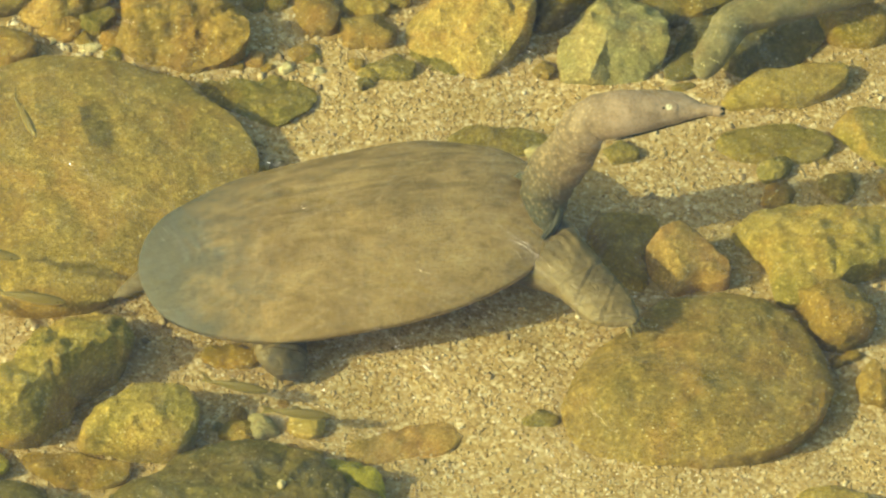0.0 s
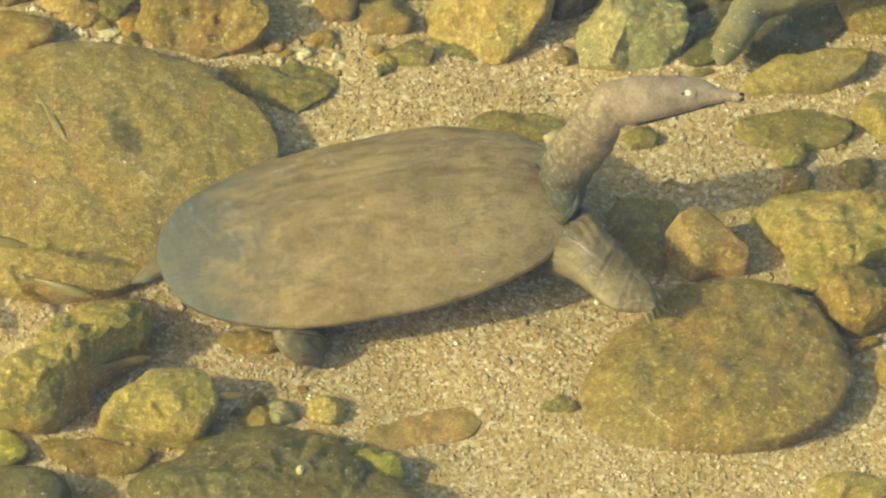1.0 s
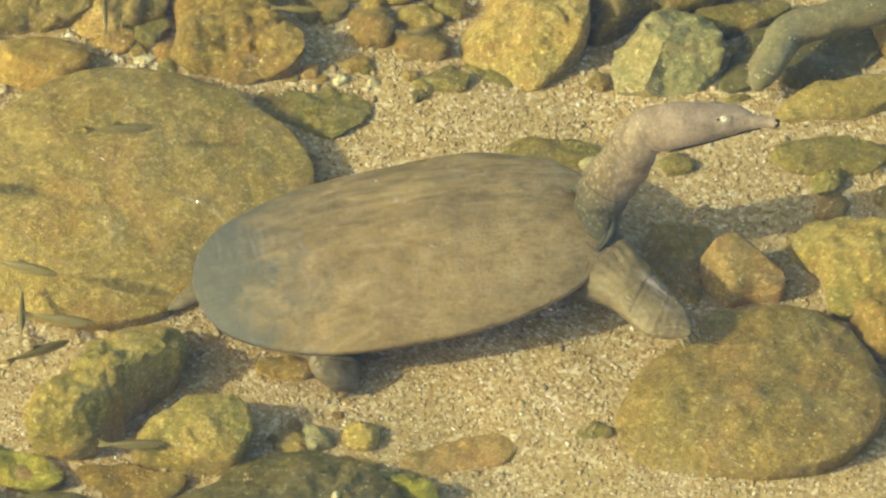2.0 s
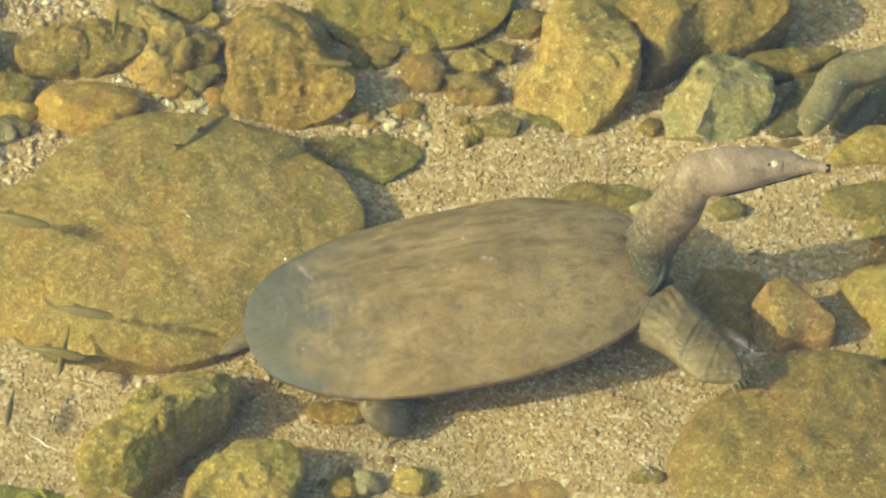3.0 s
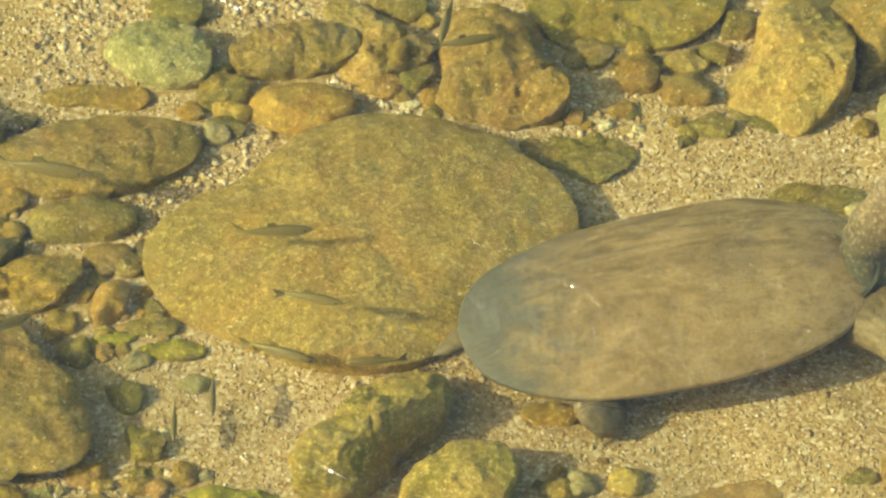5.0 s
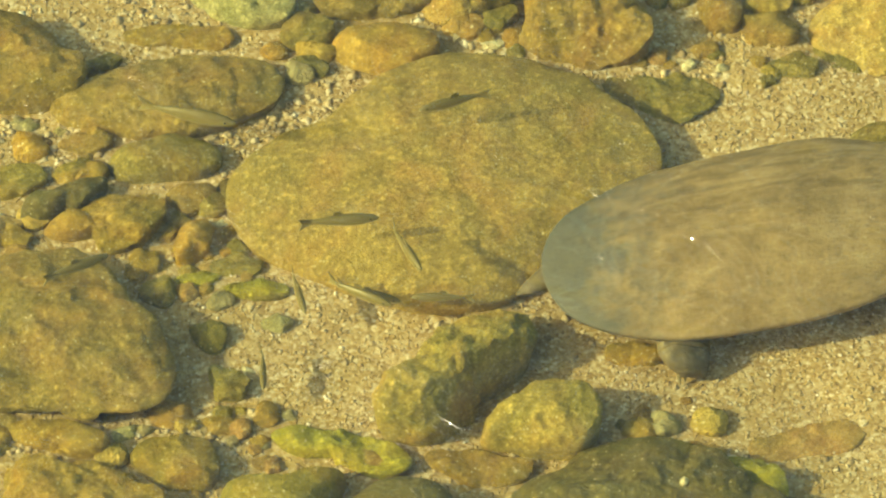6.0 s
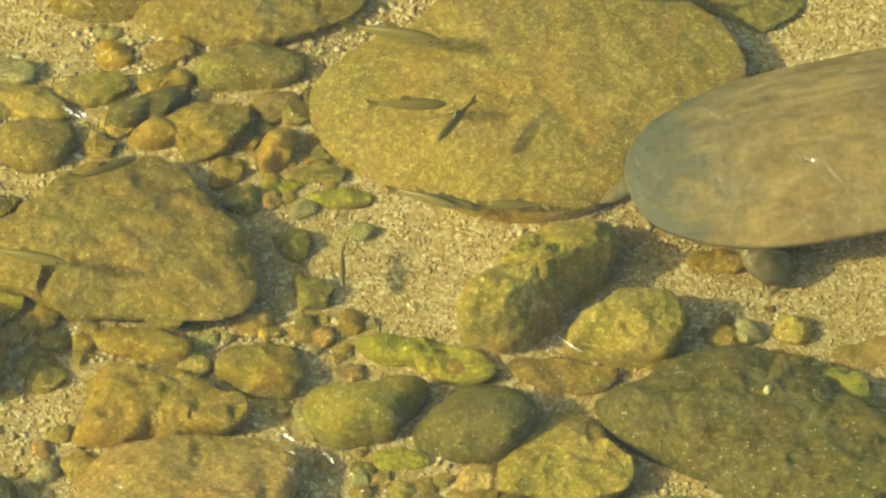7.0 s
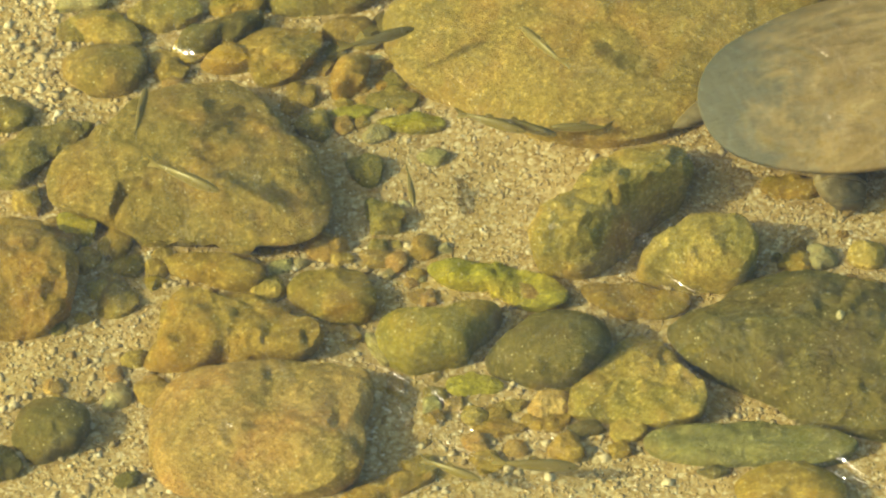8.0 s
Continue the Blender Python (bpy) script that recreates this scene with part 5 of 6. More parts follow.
# ---- a white chip lying on the dark boulder ----
def white_chip(x, y, boulder):
    top = max(v.co.z + boulder.location.z for v in boulder.data.vertices if math.hypot(v.co.x + boulder.location.x - x, v.co.y + boulder.location.y - y) < 0.004)
    chip = stone("pebble", x, y, 0.0028, 0.6, 0.9, "white", "small white chip of stone resting on a dark boulder", (0.0022, 0.0016, 0.0021, 0.0014, 0.0019, 0.0015, 0.0018))
    chip.location.z = top - 0.0004
    FOOTPRINTS.pop()


white_chip(-0.020, -0.319, next(o for o in bpy.data.objects if o.name.startswith("boulder") and "deep groove" in o["label"]))


# ---- the turtle ----
def build_turtle():
    """A softshell turtle standing in the shallows, its head stretched out just under the surface."""
    o = Vector((0.026, -0.104, 0.0))
    turtle = tagged(new("softshell_turtle"), "brown softshell turtle with a grey hind flap standing in shallow water", "turtle")
    turtle.location = o
    rel = lambda *p: Vector(p) - o

    # shell: leathery oval disc with a low dome and a thin flexible rim
    length, width, dome = 0.148, 0.0855, 0.026
    rows, cols = 44, 120
    verts = []
    for i in range(rows):
        s = (i + 0.5) / (rows - 1.0)
        s = min(s, 1.0)
        for j in range(cols):
            th = j * math.tau / cols
            c, d = math.cos(th), math.sin(th)
            px, py = (0.84, 0.86) if c <= 0 else (0.64, 0.80) if d > 0 else (0.86, 0.84)
            x = math.copysign(abs(c) ** px, c) * length * s
            y = math.copysign(abs(d) ** py, d) * width * s * (1 + 0.01 * c)
            z = dome * (1 - s ** 2.3) ** 0.85
            keel = 0.0024 * math.exp(-(y / 0.012) ** 2) * (1 - s)
            v = Vector((x, y, 0))
            z += keel + 0.0022 * noise.noise(v * 22) * (1 - 0.5 * s) + 0.0007 * noise.noise(v * 70)
            if s > 0.8:
                z += (s - 0.8) / 0.2 * 0.004 * noise.noise(Vector((c * 2.2, d * 2.2, 3)))
            verts.append(Vector((x, y, z)))
    rim = verts[-cols:]
    verts += [v * 0.985 + Vector((0, 0, -0.0045)) for v in rim]
    verts += [Vector((v.x * 0.80, v.y * 0.80, -0.010)) for v in rim]
    rows += 2
    verts += [Vector((0, 0, dome + 0.001)), Vector((0, 0, -0.012))]
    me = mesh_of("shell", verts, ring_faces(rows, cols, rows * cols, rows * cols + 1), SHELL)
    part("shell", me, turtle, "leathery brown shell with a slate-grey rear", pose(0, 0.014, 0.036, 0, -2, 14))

    # belly plate under the shell
    verts = []
    for i in range(8):
        s = (i + 0.5) / 8
        for j in range(48):
            th = j * math.tau / 48
            verts.append(Vector((0.112 * s * math.cos(th), 0.064 * s * math.sin(th), -0.022 * (1 - s ** 3))))
    verts += [Vector((0, 0, -0.022)), Vector((0, 0, 0.004))]
    me = mesh_of("plastron", verts, ring_faces(8, 48, 384, 385), BELLY)
    part("plastron", me, turtle, "pale underside plate", pose(0, 0.014, 0.032, 0, -2, 14))

    # neck and head: the neck widens towards the shell, the head is a flat wedge with a tubular snout
    v, f = tube([rel(0.1655, -0.0890, 0.041), rel(0.1650, -0.0755, 0.0475), rel(0.1645, -0.0630, 0.059), rel(0.1712, -0.0615, 0.080), rel(0.1802, -0.0713, 0.105), rel(0.1865, -0.0776, 0.129), rel(0.1946, -0.0773, 0.143), rel(0.2043, -0.0774, 0.148)],
                [0.0050, 0.0125, 0.0175, 0.0190, 0.0182, 0.0170, 0.0160, 0.0130], [0.006, 0.0120, 0.0150, 0.0160, 0.0152, 0.0148, 0.0140, 0.0120], 90, 44, Vector((0.837, -0.387, -0.387)), 0.0014, 0.010, 12)
    part("neck", mesh_of("neck", v, f, HEAD_SKIN), turtle, "wrinkled speckled grey-brown neck")
    # loose dark collar: a folded band between the front of the shell and the neck
    v, f = limb([((0.1440, -0.0400, 0.0500), (0.1530, -0.0400, 0.0560)), ((0.1520, -0.0509, 0.0530), (0.1640, -0.0510, 0.0640)), ((0.1603, -0.0661, 0.052), (0.1760, -0.0665, 0.058)),
                 ((0.1633, -0.0771, 0.049), (0.1767, -0.0765, 0.054)), ((0.1648, -0.0869, 0.046), (0.1734, -0.0866, 0.049)), ((0.1580, -0.0941, 0.042), (0.1627, -0.0967, 0.043))],
                [0.003, 0.006, 0.0065, 0.005, 0.004, 0.002], 100, 60, [(0.28, -0.06, 0.0007, 0.04), (0.62, 0.05, 0.0006, 0.03)], (0.0004, 6.0, 9.0), o)
    part("neck_collar", mesh_of("neck_collar", v, f, COLLAR_SKIN), turtle, "dark folded collar of loose skin")
    v, f = tube([rel(0.1800, -0.0715, 0.108), rel(0.1868, -0.0765, 0.130), rel(0.1938, -0.0771, 0.1430), rel(0.2063, -0.0774, 0.148), rel(0.2219, -0.0762, 0.149), rel(0.2376, -0.0728, 0.149), rel(0.2494, -0.0709, 0.149), rel(0.2592, -0.0704, 0.1485), rel(0.2690, -0.0718, 0.148), rel(0.2768, -0.0729, 0.148), rel(0.2840, -0.0735, 0.148)],
                [0.008, 0.0135, 0.0150, 0.0166, 0.0164, 0.0142, 0.0120, 0.0092, 0.0055, 0.0040, 0.0034], [0.006, 0.0110, 0.0125, 0.0130, 0.0125, 0.0115, 0.0098, 0.0078, 0.0052, 0.0040, 0.0034], 100, 44, Vector((0.08, 0.70, 0.70)), 0.0007)
    head = part("head", mesh_of("head", v, f, HEAD_SKIN), turtle, "smooth pinkish-grey head")
    v, f = tube([rel(0.2790, -0.0731, 0.148), rel(0.2830, -0.0734, 0.148), rel(0.2862, -0.0736, 0.1482)], [0.0036, 0.0041, 0.0034], [0.0036, 0.0040, 0.0034], 10, 20)
    snout = part("snout", mesh_of("snout", v, f, HEAD_SKIN), head, "pale tubular snout tip")
    for s in (-1, 1):
        v, f = tube([rel(0.2842, -0.0750 + 0.0010 * s, 0.1495 + 0.0010 * s), rel(0.2872, -0.0754 + 0.0010 * s, 0.1502 + 0.0010 * s)], [0.0016, 0.0013], [0.0017, 0.0014], 4, 10)
        part("nostril", mesh_of("nostril", v, f, EYE_DARK), snout)
    # eyes: a bulging lid, a white cap painting the sun glint, small dark dots, one to each side of the crown
    for c, out in ((rel(0.2462, -0.0778, 0.1560), Vector((-0.10, -0.66, 0.74))), (rel(0.2490, -0.0632, 0.1556), Vector((0.05, 0.75, 0.66)))):
        out.normalize()
        v, f = tube([c - out * 0.005, c - out * 0.0022, c - out * 0.0008, c, c + out * 0.0002], [0.0098, 0.0086, 0.0066, 0.0040, 0.0006], [0.0062, 0.0055, 0.0042, 0.0026, 0.0005], 18, 28, Vector((1, 0.1, 0)), 0.0007)
        part("eyelid", mesh_of("eyelid", v, f, HEAD_SKIN), head, "wrinkled pinkish eyelid")
        e = c - out * 0.0012
        v, f = tube([e, e + out * 0.0014, e + out * 0.0018, e + out * 0.0020], [0.0046, 0.0042, 0.0030, 0.0006], [0.0025, 0.0023, 0.0017, 0.0004], 12, 20, Vector((1, 0.1, 0)))
        part("eye", mesh_of("eye", v, f, EYE_GLINT), head, "half-closed eye with its wet sun glint painted white")
        for k in (-1, 1):
            p = e + Vector((0.0017 * k, 0.0005 * k, 0)) + out * 0.0016
            v, f = tube([p, p + out * 0.0008], [0.0011, 0.0008], [0.0010, 0.0007], 4, 10, Vector((1, 0, 0)))
            part("pupil", mesh_of("pupil", v, f, EYE_DARK), head)
    # the mouth: a thin dark line low along the jaw on each side
    jaw = [(0.2746, -0.0795, 0.1490), (0.2678, -0.0822, 0.1500), (0.2500, -0.0900, 0.1510), (0.2354, -0.0962, 0.1515), (0.2188, -0.1020, 0.1510), (0.2100, -0.1030, 0.1490)]
    v, f = tube([rel(*p) + Vector((0, 0.0100, -0.0100)) for p in jaw], [0.0004, 0.0008, 0.0010, 0.0011, 0.0010, 0.0004], [0.0006, 0.0010, 0.0012, 0.0012, 0.0010, 0.0004], 24, 8)
    part("mouth", mesh_of("mouth", v, f, EYE_DARK), head)

    # legs: folded upper arm, flat webbed paddle, claws
    def leg(name, label, path, wide, high, toes, fan):
        v, f = tube([rel(*p) for p in path], wide, high, 64, 36, None, 0.0013, 0.016, 5, 2.0)
        ob = part(name, mesh_of(name, v, f, LEG_SKIN), turtle, label)
        claws(ob, path[-2], path[-1], toes, fan)

    def claws(foot, a, b, toes, fan):
        a, b = Vector(a), Vector(b)
        d = (b - a).normalized()
        across = Vector((0, 0, 1)).cross(d).normalized()
        for k in range(toes):
            t = (k - (toes - 1) / 2)
            root = b + across * t * fan - d * 0.0045
            tip = root + d * 0.0055 + across * t * fan * 0.2 + Vector((0, 0, -0.003))
            v, f = tube([rel(*root), rel(*(root * 0.5 + tip * 0.5 + Vector((0, 0, 0.0008)))), rel(*tip)], [0.0019, 0.0014, 0.0004], [0.0017, 0.0013, 0.0004], 8, 10)
            part("claw", mesh_of("claw", v, f, CLAW), foot)

    v, f = limb([((0.1746, -0.0463, 0.0220), (0.1181, -0.0732, 0.0040)), ((0.1842, -0.0725, 0.0360), (0.1431, -0.1134, 0.0200)), ((0.1907, -0.0951, 0.0430), (0.1643, -0.1304, 0.0300)), ((0.2018, -0.1144, 0.0430), (0.1778, -0.1460, 0.0330)), ((0.2121, -0.1300, 0.0420), (0.1873, -0.1596, 0.0340)), ((0.2219, -0.1476, 0.0420), (0.1969, -0.1687, 0.0350)), ((0.2275, -0.1637, 0.0410), (0.2106, -0.1719, 0.0360)), ((0.2261, -0.1725, 0.0400), (0.2203, -0.1734, 0.0370))],
                [0.006, 0.011, 0.0135, 0.0115, 0.0090, 0.0070, 0.0045, 0.001], 130, 60,
                [(0.42, 0.07, 0.0015, 0.016), (0.49, -0.03, 0.0013, 0.012), (0.70, -0.08, 0.0009, 0.02), (0.87, 0.14, 0.0009, 0.014)],
                (0.0017, 21.0, 0.45), o)
    near = part("front_leg", mesh_of("front_leg", v, f, LEG_SKIN), turtle, "broad folded olive-brown front leg with a webbed foot")
    claws(near, (0.219, -0.166, 0.041), (0.227, -0.174, 0.036), 4, 0.0042)
    leg("front_leg", "front leg tucked on the far side", [(0.110, -0.055, 0.020), (0.125, -0.045, 0.016), (0.135, -0.038, 0.006)],
        [0.014, 0.014, 0.009], [0.011, 0.010, 0.005], 5, 0.003)
    v, f = limb([((-0.0419, -0.1568, 0.0160), (-0.0022, -0.1468, 0.0080)), ((-0.0382, -0.1800, 0.0230), (-0.0026, -0.1666, 0.0120)), ((-0.0343, -0.1920, 0.0230), (-0.0030, -0.1783, 0.0100)), ((-0.0292, -0.1971, 0.0170), (-0.0041, -0.1881, 0.0060)), ((-0.0225, -0.1970, 0.0090), (-0.0065, -0.1928, 0.0030))],
                [0.007, 0.009, 0.009, 0.007, 0.0015], 70, 44, [(0.26, 0.10, 0.0022, 0.03), (0.40, -0.08, 0.0028, 0.025), (0.74, 0.05, 0.0012, 0.02)], (0.0007, 10.0, 0.7), o)
    near = part("hind_leg", mesh_of("hind_leg", v, f, LEG_SKIN), turtle, "short creased hind leg with a webbed foot")
    claws(near, (-0.0204, -0.1906, 0.0120), (-0.0176, -0.1935, 0.0060), 4, 0.0042)
    leg("hind_leg", "hind leg tucked on the far side", [(-0.050, -0.090, 0.020), (-0.062, -0.082, 0.014), (-0.070, -0.076, 0.006)],
        [0.013, 0.012, 0.008], [0.010, 0.009, 0.005], 5, 0.003)
    v, f = tube([rel(-0.103, -0.104, 0.024), rel(-0.122, -0.117, 0.020), rel(-0.137, -0.126, 0.017)], [0.012, 0.008, 0.0015], [0.009, 0.006, 0.0015], 20, 16, None, 0.0008)
    part("tail", mesh_of("tail", v, f, LEG_SKIN), turtle, "short tapering tail")
    return turtle


build_turtle()


# ---- the branch ----
def build_branch():
    v, f = tube([(0.278, 0.102, 0.014), (0.283, 0.104, 0.022), (0.293, 0.118, 0.030), (0.306, 0.137, 0.034), (0.335, 0.147, 0.036), (0.410, 0.176, 0.034), (0.470, 0.215, 0.028)],
                [0.007, 0.0115, 0.0130, 0.0135, 0.0135, 0.014, 0.014], [0.006, 0.009, 0.011, 0.012, 0.012, 0.012, 0.012], 70, 22, None, 0.0012)
    tagged(new("branch", mesh_of("branch", v, f, BRANCH)), "bent grey-green waterlogged branch lying between stones", "branch")


build_branch()


# ---- the minnows ----
def minnow(length):
    """A slim stream minnow, head along +x: body, tail fin, back fin and eyes."""
    s = length / 0.05
    fish = tagged(new("minnow"), "slim olive-brown minnow swimming over the stones", "fish", group="minnows")
    xs = [-0.019, -0.013, -0.005, 0.005, 0.014, 0.020, 0.0235]
    path = [(x * s, 0, 0) for x in xs]
    v, f = tube(path, [w * s for w in (0.0007, 0.0014, 0.0024, 0.0030, 0.0027, 0.0018, 0.0006)], [w * s for w in (0.0013, 0.0022, 0.0036, 0.0044, 0.0038, 0.0026, 0.0008)], 22, 14)
    part("body", mesh_of("body", v, f, FISH), fish)

    def fin(name, outline, thick, material=FISH):
        n = len(outline)
        vs = [Vector((x * s, thick * s, z * s)) for x, z in outline] + [Vector((x * s, -thick * s, z * s)) for x, z in outline]
        fs = [tuple(range(n)), tuple(range(2 * n - 1, n - 1, -1))] + [(k, n + k, n + (k + 1) % n, (k + 1) % n) for k in range(n)]
        return part(name, mesh_of(name, vs, fs, material, False), fish)

    tail = fin("tail_fin", [(0.001, 0.0012), (-0.004, 0.0032), (-0.009, 0.0050), (-0.0062, 0.0), (-0.009, -0.0050), (-0.004, -0.0032), (0.001, -0.0012)], 0.0003)
    tail.location = (-0.0185 * s, 0, 0)
    fin("back_fin", [(0.003, 0.0036), (-0.001, 0.0076), (-0.005, 0.0066), (-0.005, 0.0030)], 0.00025)
    for side in (-1, 1):
        v, f = tube([(0.0185 * s, 0.0014 * side * s, 0.0006 * s), (0.0185 * s, 0.0022 * side * s, 0.0007 * s)], [0.0009 * s, 0.0005 * s], [0.0009 * s, 0.0005 * s], 4, 10, Vector((1, 0, 0)))
        part("eye", mesh_of("eye", v, f, EYE_DARK), fish)
    return fish


# ---- small pebbles between the stones ----
PEBBLE_BEDS = [
    (-0.533, -0.469, -0.275, -0.221, 14),
    (-0.428, -0.305, -0.269, -0.215, 22),
    (-0.415, -0.326, -0.116, -0.033, 20),
    (-0.306, -0.161, -0.417, -0.359, 26),
    (-0.512, -0.475, -0.078, -0.027, 8),
    (-0.511, -0.428, 0.001, 0.139, 26),
    (-0.375, -0.326, -0.100, -0.016, 12),
    (-0.186, -0.134, 0.134, 0.190, 12),
    (-0.044, 0.066, 0.102, 0.201, 24),
    (0.315, 0.410, -0.013, 0.078, 12),
    (-0.199, -0.139, 0.136, 0.176, 8),
    (-0.318, -0.272, 0.091, 0.184, 10),
    (-0.594, -0.470, -0.376, -0.291, 14),
    (-0.342, -0.295, -0.375, -0.290, 10),
    (-0.079, 0.015, -0.266, -0.212, 14),
    (-0.356, -0.280, -0.275, -0.210, 12),
    (-0.602, -0.526, -0.242, -0.188, 8),
    (0.151, 0.212, 0.026, 0.072, 6),
]


def scatter_pebbles():
    rnd = random.Random(91)
    kinds = [("ochre", "small ochre pebble lying between larger stones"), ("olive", "small olive pebble lying between larger stones"), ("brown", "small brown pebble lying between larger stones"),
             ("yellow", "small yellow pebble lying between larger stones"), ("pink_brown", "small pinkish pebble lying between larger stones"), ("grey", "small grey pebble lying between larger stones")]
    shapes = []
    for colour, label in kinds * 2:
        radii = [0.0075 * rnd.uniform(0.72, 1.25) for _ in range(7)]
        ob = stone("pebble", 0, 0, 0.0045, 0.75, 0.7, colour, label, radii)
        FOOTPRINTS.pop()
        shapes.append((ob, label))
    taken, first = [], set()
    for x0, x1, y0, y1, count in PEBBLE_BEDS:
        for _ in range(count):
            x, y, size = rnd.uniform(x0, x1), rnd.uniform(y0, y1), rnd.choice((0.6, 0.75, 0.9, 1.1, 1.4, 1.8))
            if any(math.hypot(x - a, y - b) < 0.85 * min(r) for a, b, r in FOOTPRINTS) or any(math.hypot(x - a, y - b) < 0.0065 * (size + c) for a, b, c in taken):
                continue
            taken.append((x, y, size))
            k = rnd.randrange(len(shapes))
            ob, label = shapes[k]
            if k in first:
                ob = tagged(new("pebble", ob.data), label, "pebble", group="stream stones")
            first.add(k)
            ob.location, ob.rotation_euler, ob.scale = (x, y, bed_height(x, y) - 0.001), (0, 0, rnd.uniform(0, 6.2)), (size, size * rnd.uniform(0.7, 1.1), size)
    for k, (ob, label) in enumerate(shapes):
        if k not in first:
            bpy.data.objects.remove(ob)


scatter_pebbles()


# ---- loose sand and gravel ----
def scatter(name, label, count, region, sizes, material, seed, dense=None):
    """Countless grains as small worn crystals lying on the bed, none under the stones."""
    rng = np.random.default_rng(seed)
    x, y = rng.uniform(region[0], region[1], count), rng.uniform(region[2], region[3], count)
    keep = np.ones(count, bool)
    if dense is not None:
        keep &= rng.uniform(0, 1, count) < np.exp(-((x - dense[0]) / dense[2]) ** 2 - ((y - dense[1]) / dense[3]) ** 2)
    for sx, sy, radii in FOOTPRINTS:
        keep &= np.hypot(x - sx, y - sy) > 0.72 * min(radii)
    x, y = x[keep], y[keep]
    n = len(x)
    z = np.array([bed_height(a, b) for a, b in zip(x, y)])
    r = sizes[0] + (sizes[1] - sizes[0]) * rng.uniform(0, 1, n) ** 2.5
    base = np.array([(1, 0, 0), (0, 1, 0), (-1, 0, 0), (0, -1, 0), (0.15, 0.1, 0.75), (0, 0, -0.7)])
    tri = np.array([(0, 1, 4), (1, 2, 4), (2, 3, 4), (3, 0, 4), (1, 0, 5), (2, 1, 5), (3, 2, 5), (0, 3, 5)])
    v = np.repeat(base[None], n, 0) * rng.uniform(0.65, 1.25, (n, 6, 1))
    a = rng.uniform(0, math.tau, n)
    ca, sa = np.cos(a)[:, None], np.sin(a)[:, None]
    tilt = rng.normal(0, 0.24, (n, 2))
    stretch = rng.uniform(0.7, 1.4, n)[:, None]
    vx, vy = v[..., 0] * stretch, v[..., 1]
    vz = 0.72 * v[..., 2] + vx * tilt[:, :1] + vy * tilt[:, 1:]
    out = np.stack([vx * ca - vy * sa, vx * sa + vy * ca, vz], -1) * r[:, None, None] + np.stack([x, y, z + r * 0.05], -1)[:, None]
    faces = (tri[None] + (np.arange(n) * 6)[:, None, None]).reshape(-1, 3)
    me = bpy.data.meshes.new(name)
    me.vertices.add(n * 6)
    me.vertices.foreach_set("co", out.reshape(-1))
    me.loops.add(n * 24)
    me.loops.foreach_set("vertex_index", faces.reshape(-1).astype(np.int32))
    me.polygons.add(n * 8)
    me.polygons.foreach_set("loop_start", (np.arange(n * 8) * 3).astype(np.int32))
    me.update(calc_edges=True)
    me.materials.append(material)
    tagged(new(name, me), label, "sand" if "sand" in name else "gravel", kind="stuff")


scatter("sand_grains", "coarse tan and white sand grains on the stream bed", 110000, (-0.66, 0.46, -0.52, 0.30), (0.0007, 0.0021), GRAINS, 4)
GRAVEL_BEDS = [
    (-0.274, 0.244, 0.049, 0.016, 338),
    (-0.264, 0.076, 0.041, 0.032, 558),
    (-0.166, 0.146, 0.020, 0.012, 119),
    (-0.576, -0.041, 0.042, 0.070, 1511),
    (-0.374, -0.245, 0.070, 0.019, 564),
    (-0.312, 0.046, 0.047, 0.029, 576),
    (-0.472, 0.038, 0.039, 0.031, 466),
    (-0.535, -0.381, 0.053, 0.090, 1216),
    (-0.012, 0.128, 0.032, 0.026, 179),
    (-0.230, -0.414, 0.064, 0.050, 950),
    (-0.171, 0.159, 0.024, 0.017, 179),
    (-0.076, -0.380, 0.031, 0.016, 206),
    (-0.502, -0.242, 0.029, 0.016, 158),
    (-0.401, 0.214, 0.037, 0.056, 875),
]
for k, (gx, gy, wx, wy, count) in enumerate(GRAVEL_BEDS):
    scatter("gravel", "pale gravel chips lying among the stones", int(0.75 * count), (gx - 1.6 * wx, gx + 1.6 * wx, gy - 1.6 * wy, gy + 1.6 * wy), (0.0019, 0.0054), GRAVEL, 50 + k, (gx, gy, wx, wy))
scatter("fine_gravel", "scattered small gravel on the sand", 1500, (-0.66, 0.46, -0.52, 0.30), (0.0020, 0.0042), GRAVEL, 6)


# ---- the water ----
def build_water():
    far = [60, 20, 6, 2]
    xs = [-v for v in far] + [0] + far[::-1]
    verts = [(x, y, 0) for y in xs for x in xs]
    w = len(xs)
    faces = [(i * w + j, i * w + j + 1, (i + 1) * w + j + 1, (i + 1) * w + j) for i in range(w - 1) for j in range(w - 1)]
    ob = tagged(new("water", mesh_of("water", verts, faces, WATER)), "clear shallow stream water with faint ripples", "water", kind="structure")
    return ob


water = build_water()


def swim(fish, depth, rows):
    """Key a minnow's way, and the beat of its tail."""
    lift = 0.006 if depth > 0.045 else 0.002
    walk(fish, [(t, pose(x - lift, y - lift, depth + lift, 0, 0, turn)) for t, x, y, turn in rows])
    tail = [c for c in fish.children if c.name.startswith("tail_fin")][0]
    at = tail.location.copy()
    phase = rows[0][1] * 40
    walk(tail, [(0.25 * k, Matrix.Translation(at) @ pose(0, 0, 0, 0, 0, 24 * math.sin(phase + 2.1 * k))) for k in range(33)])


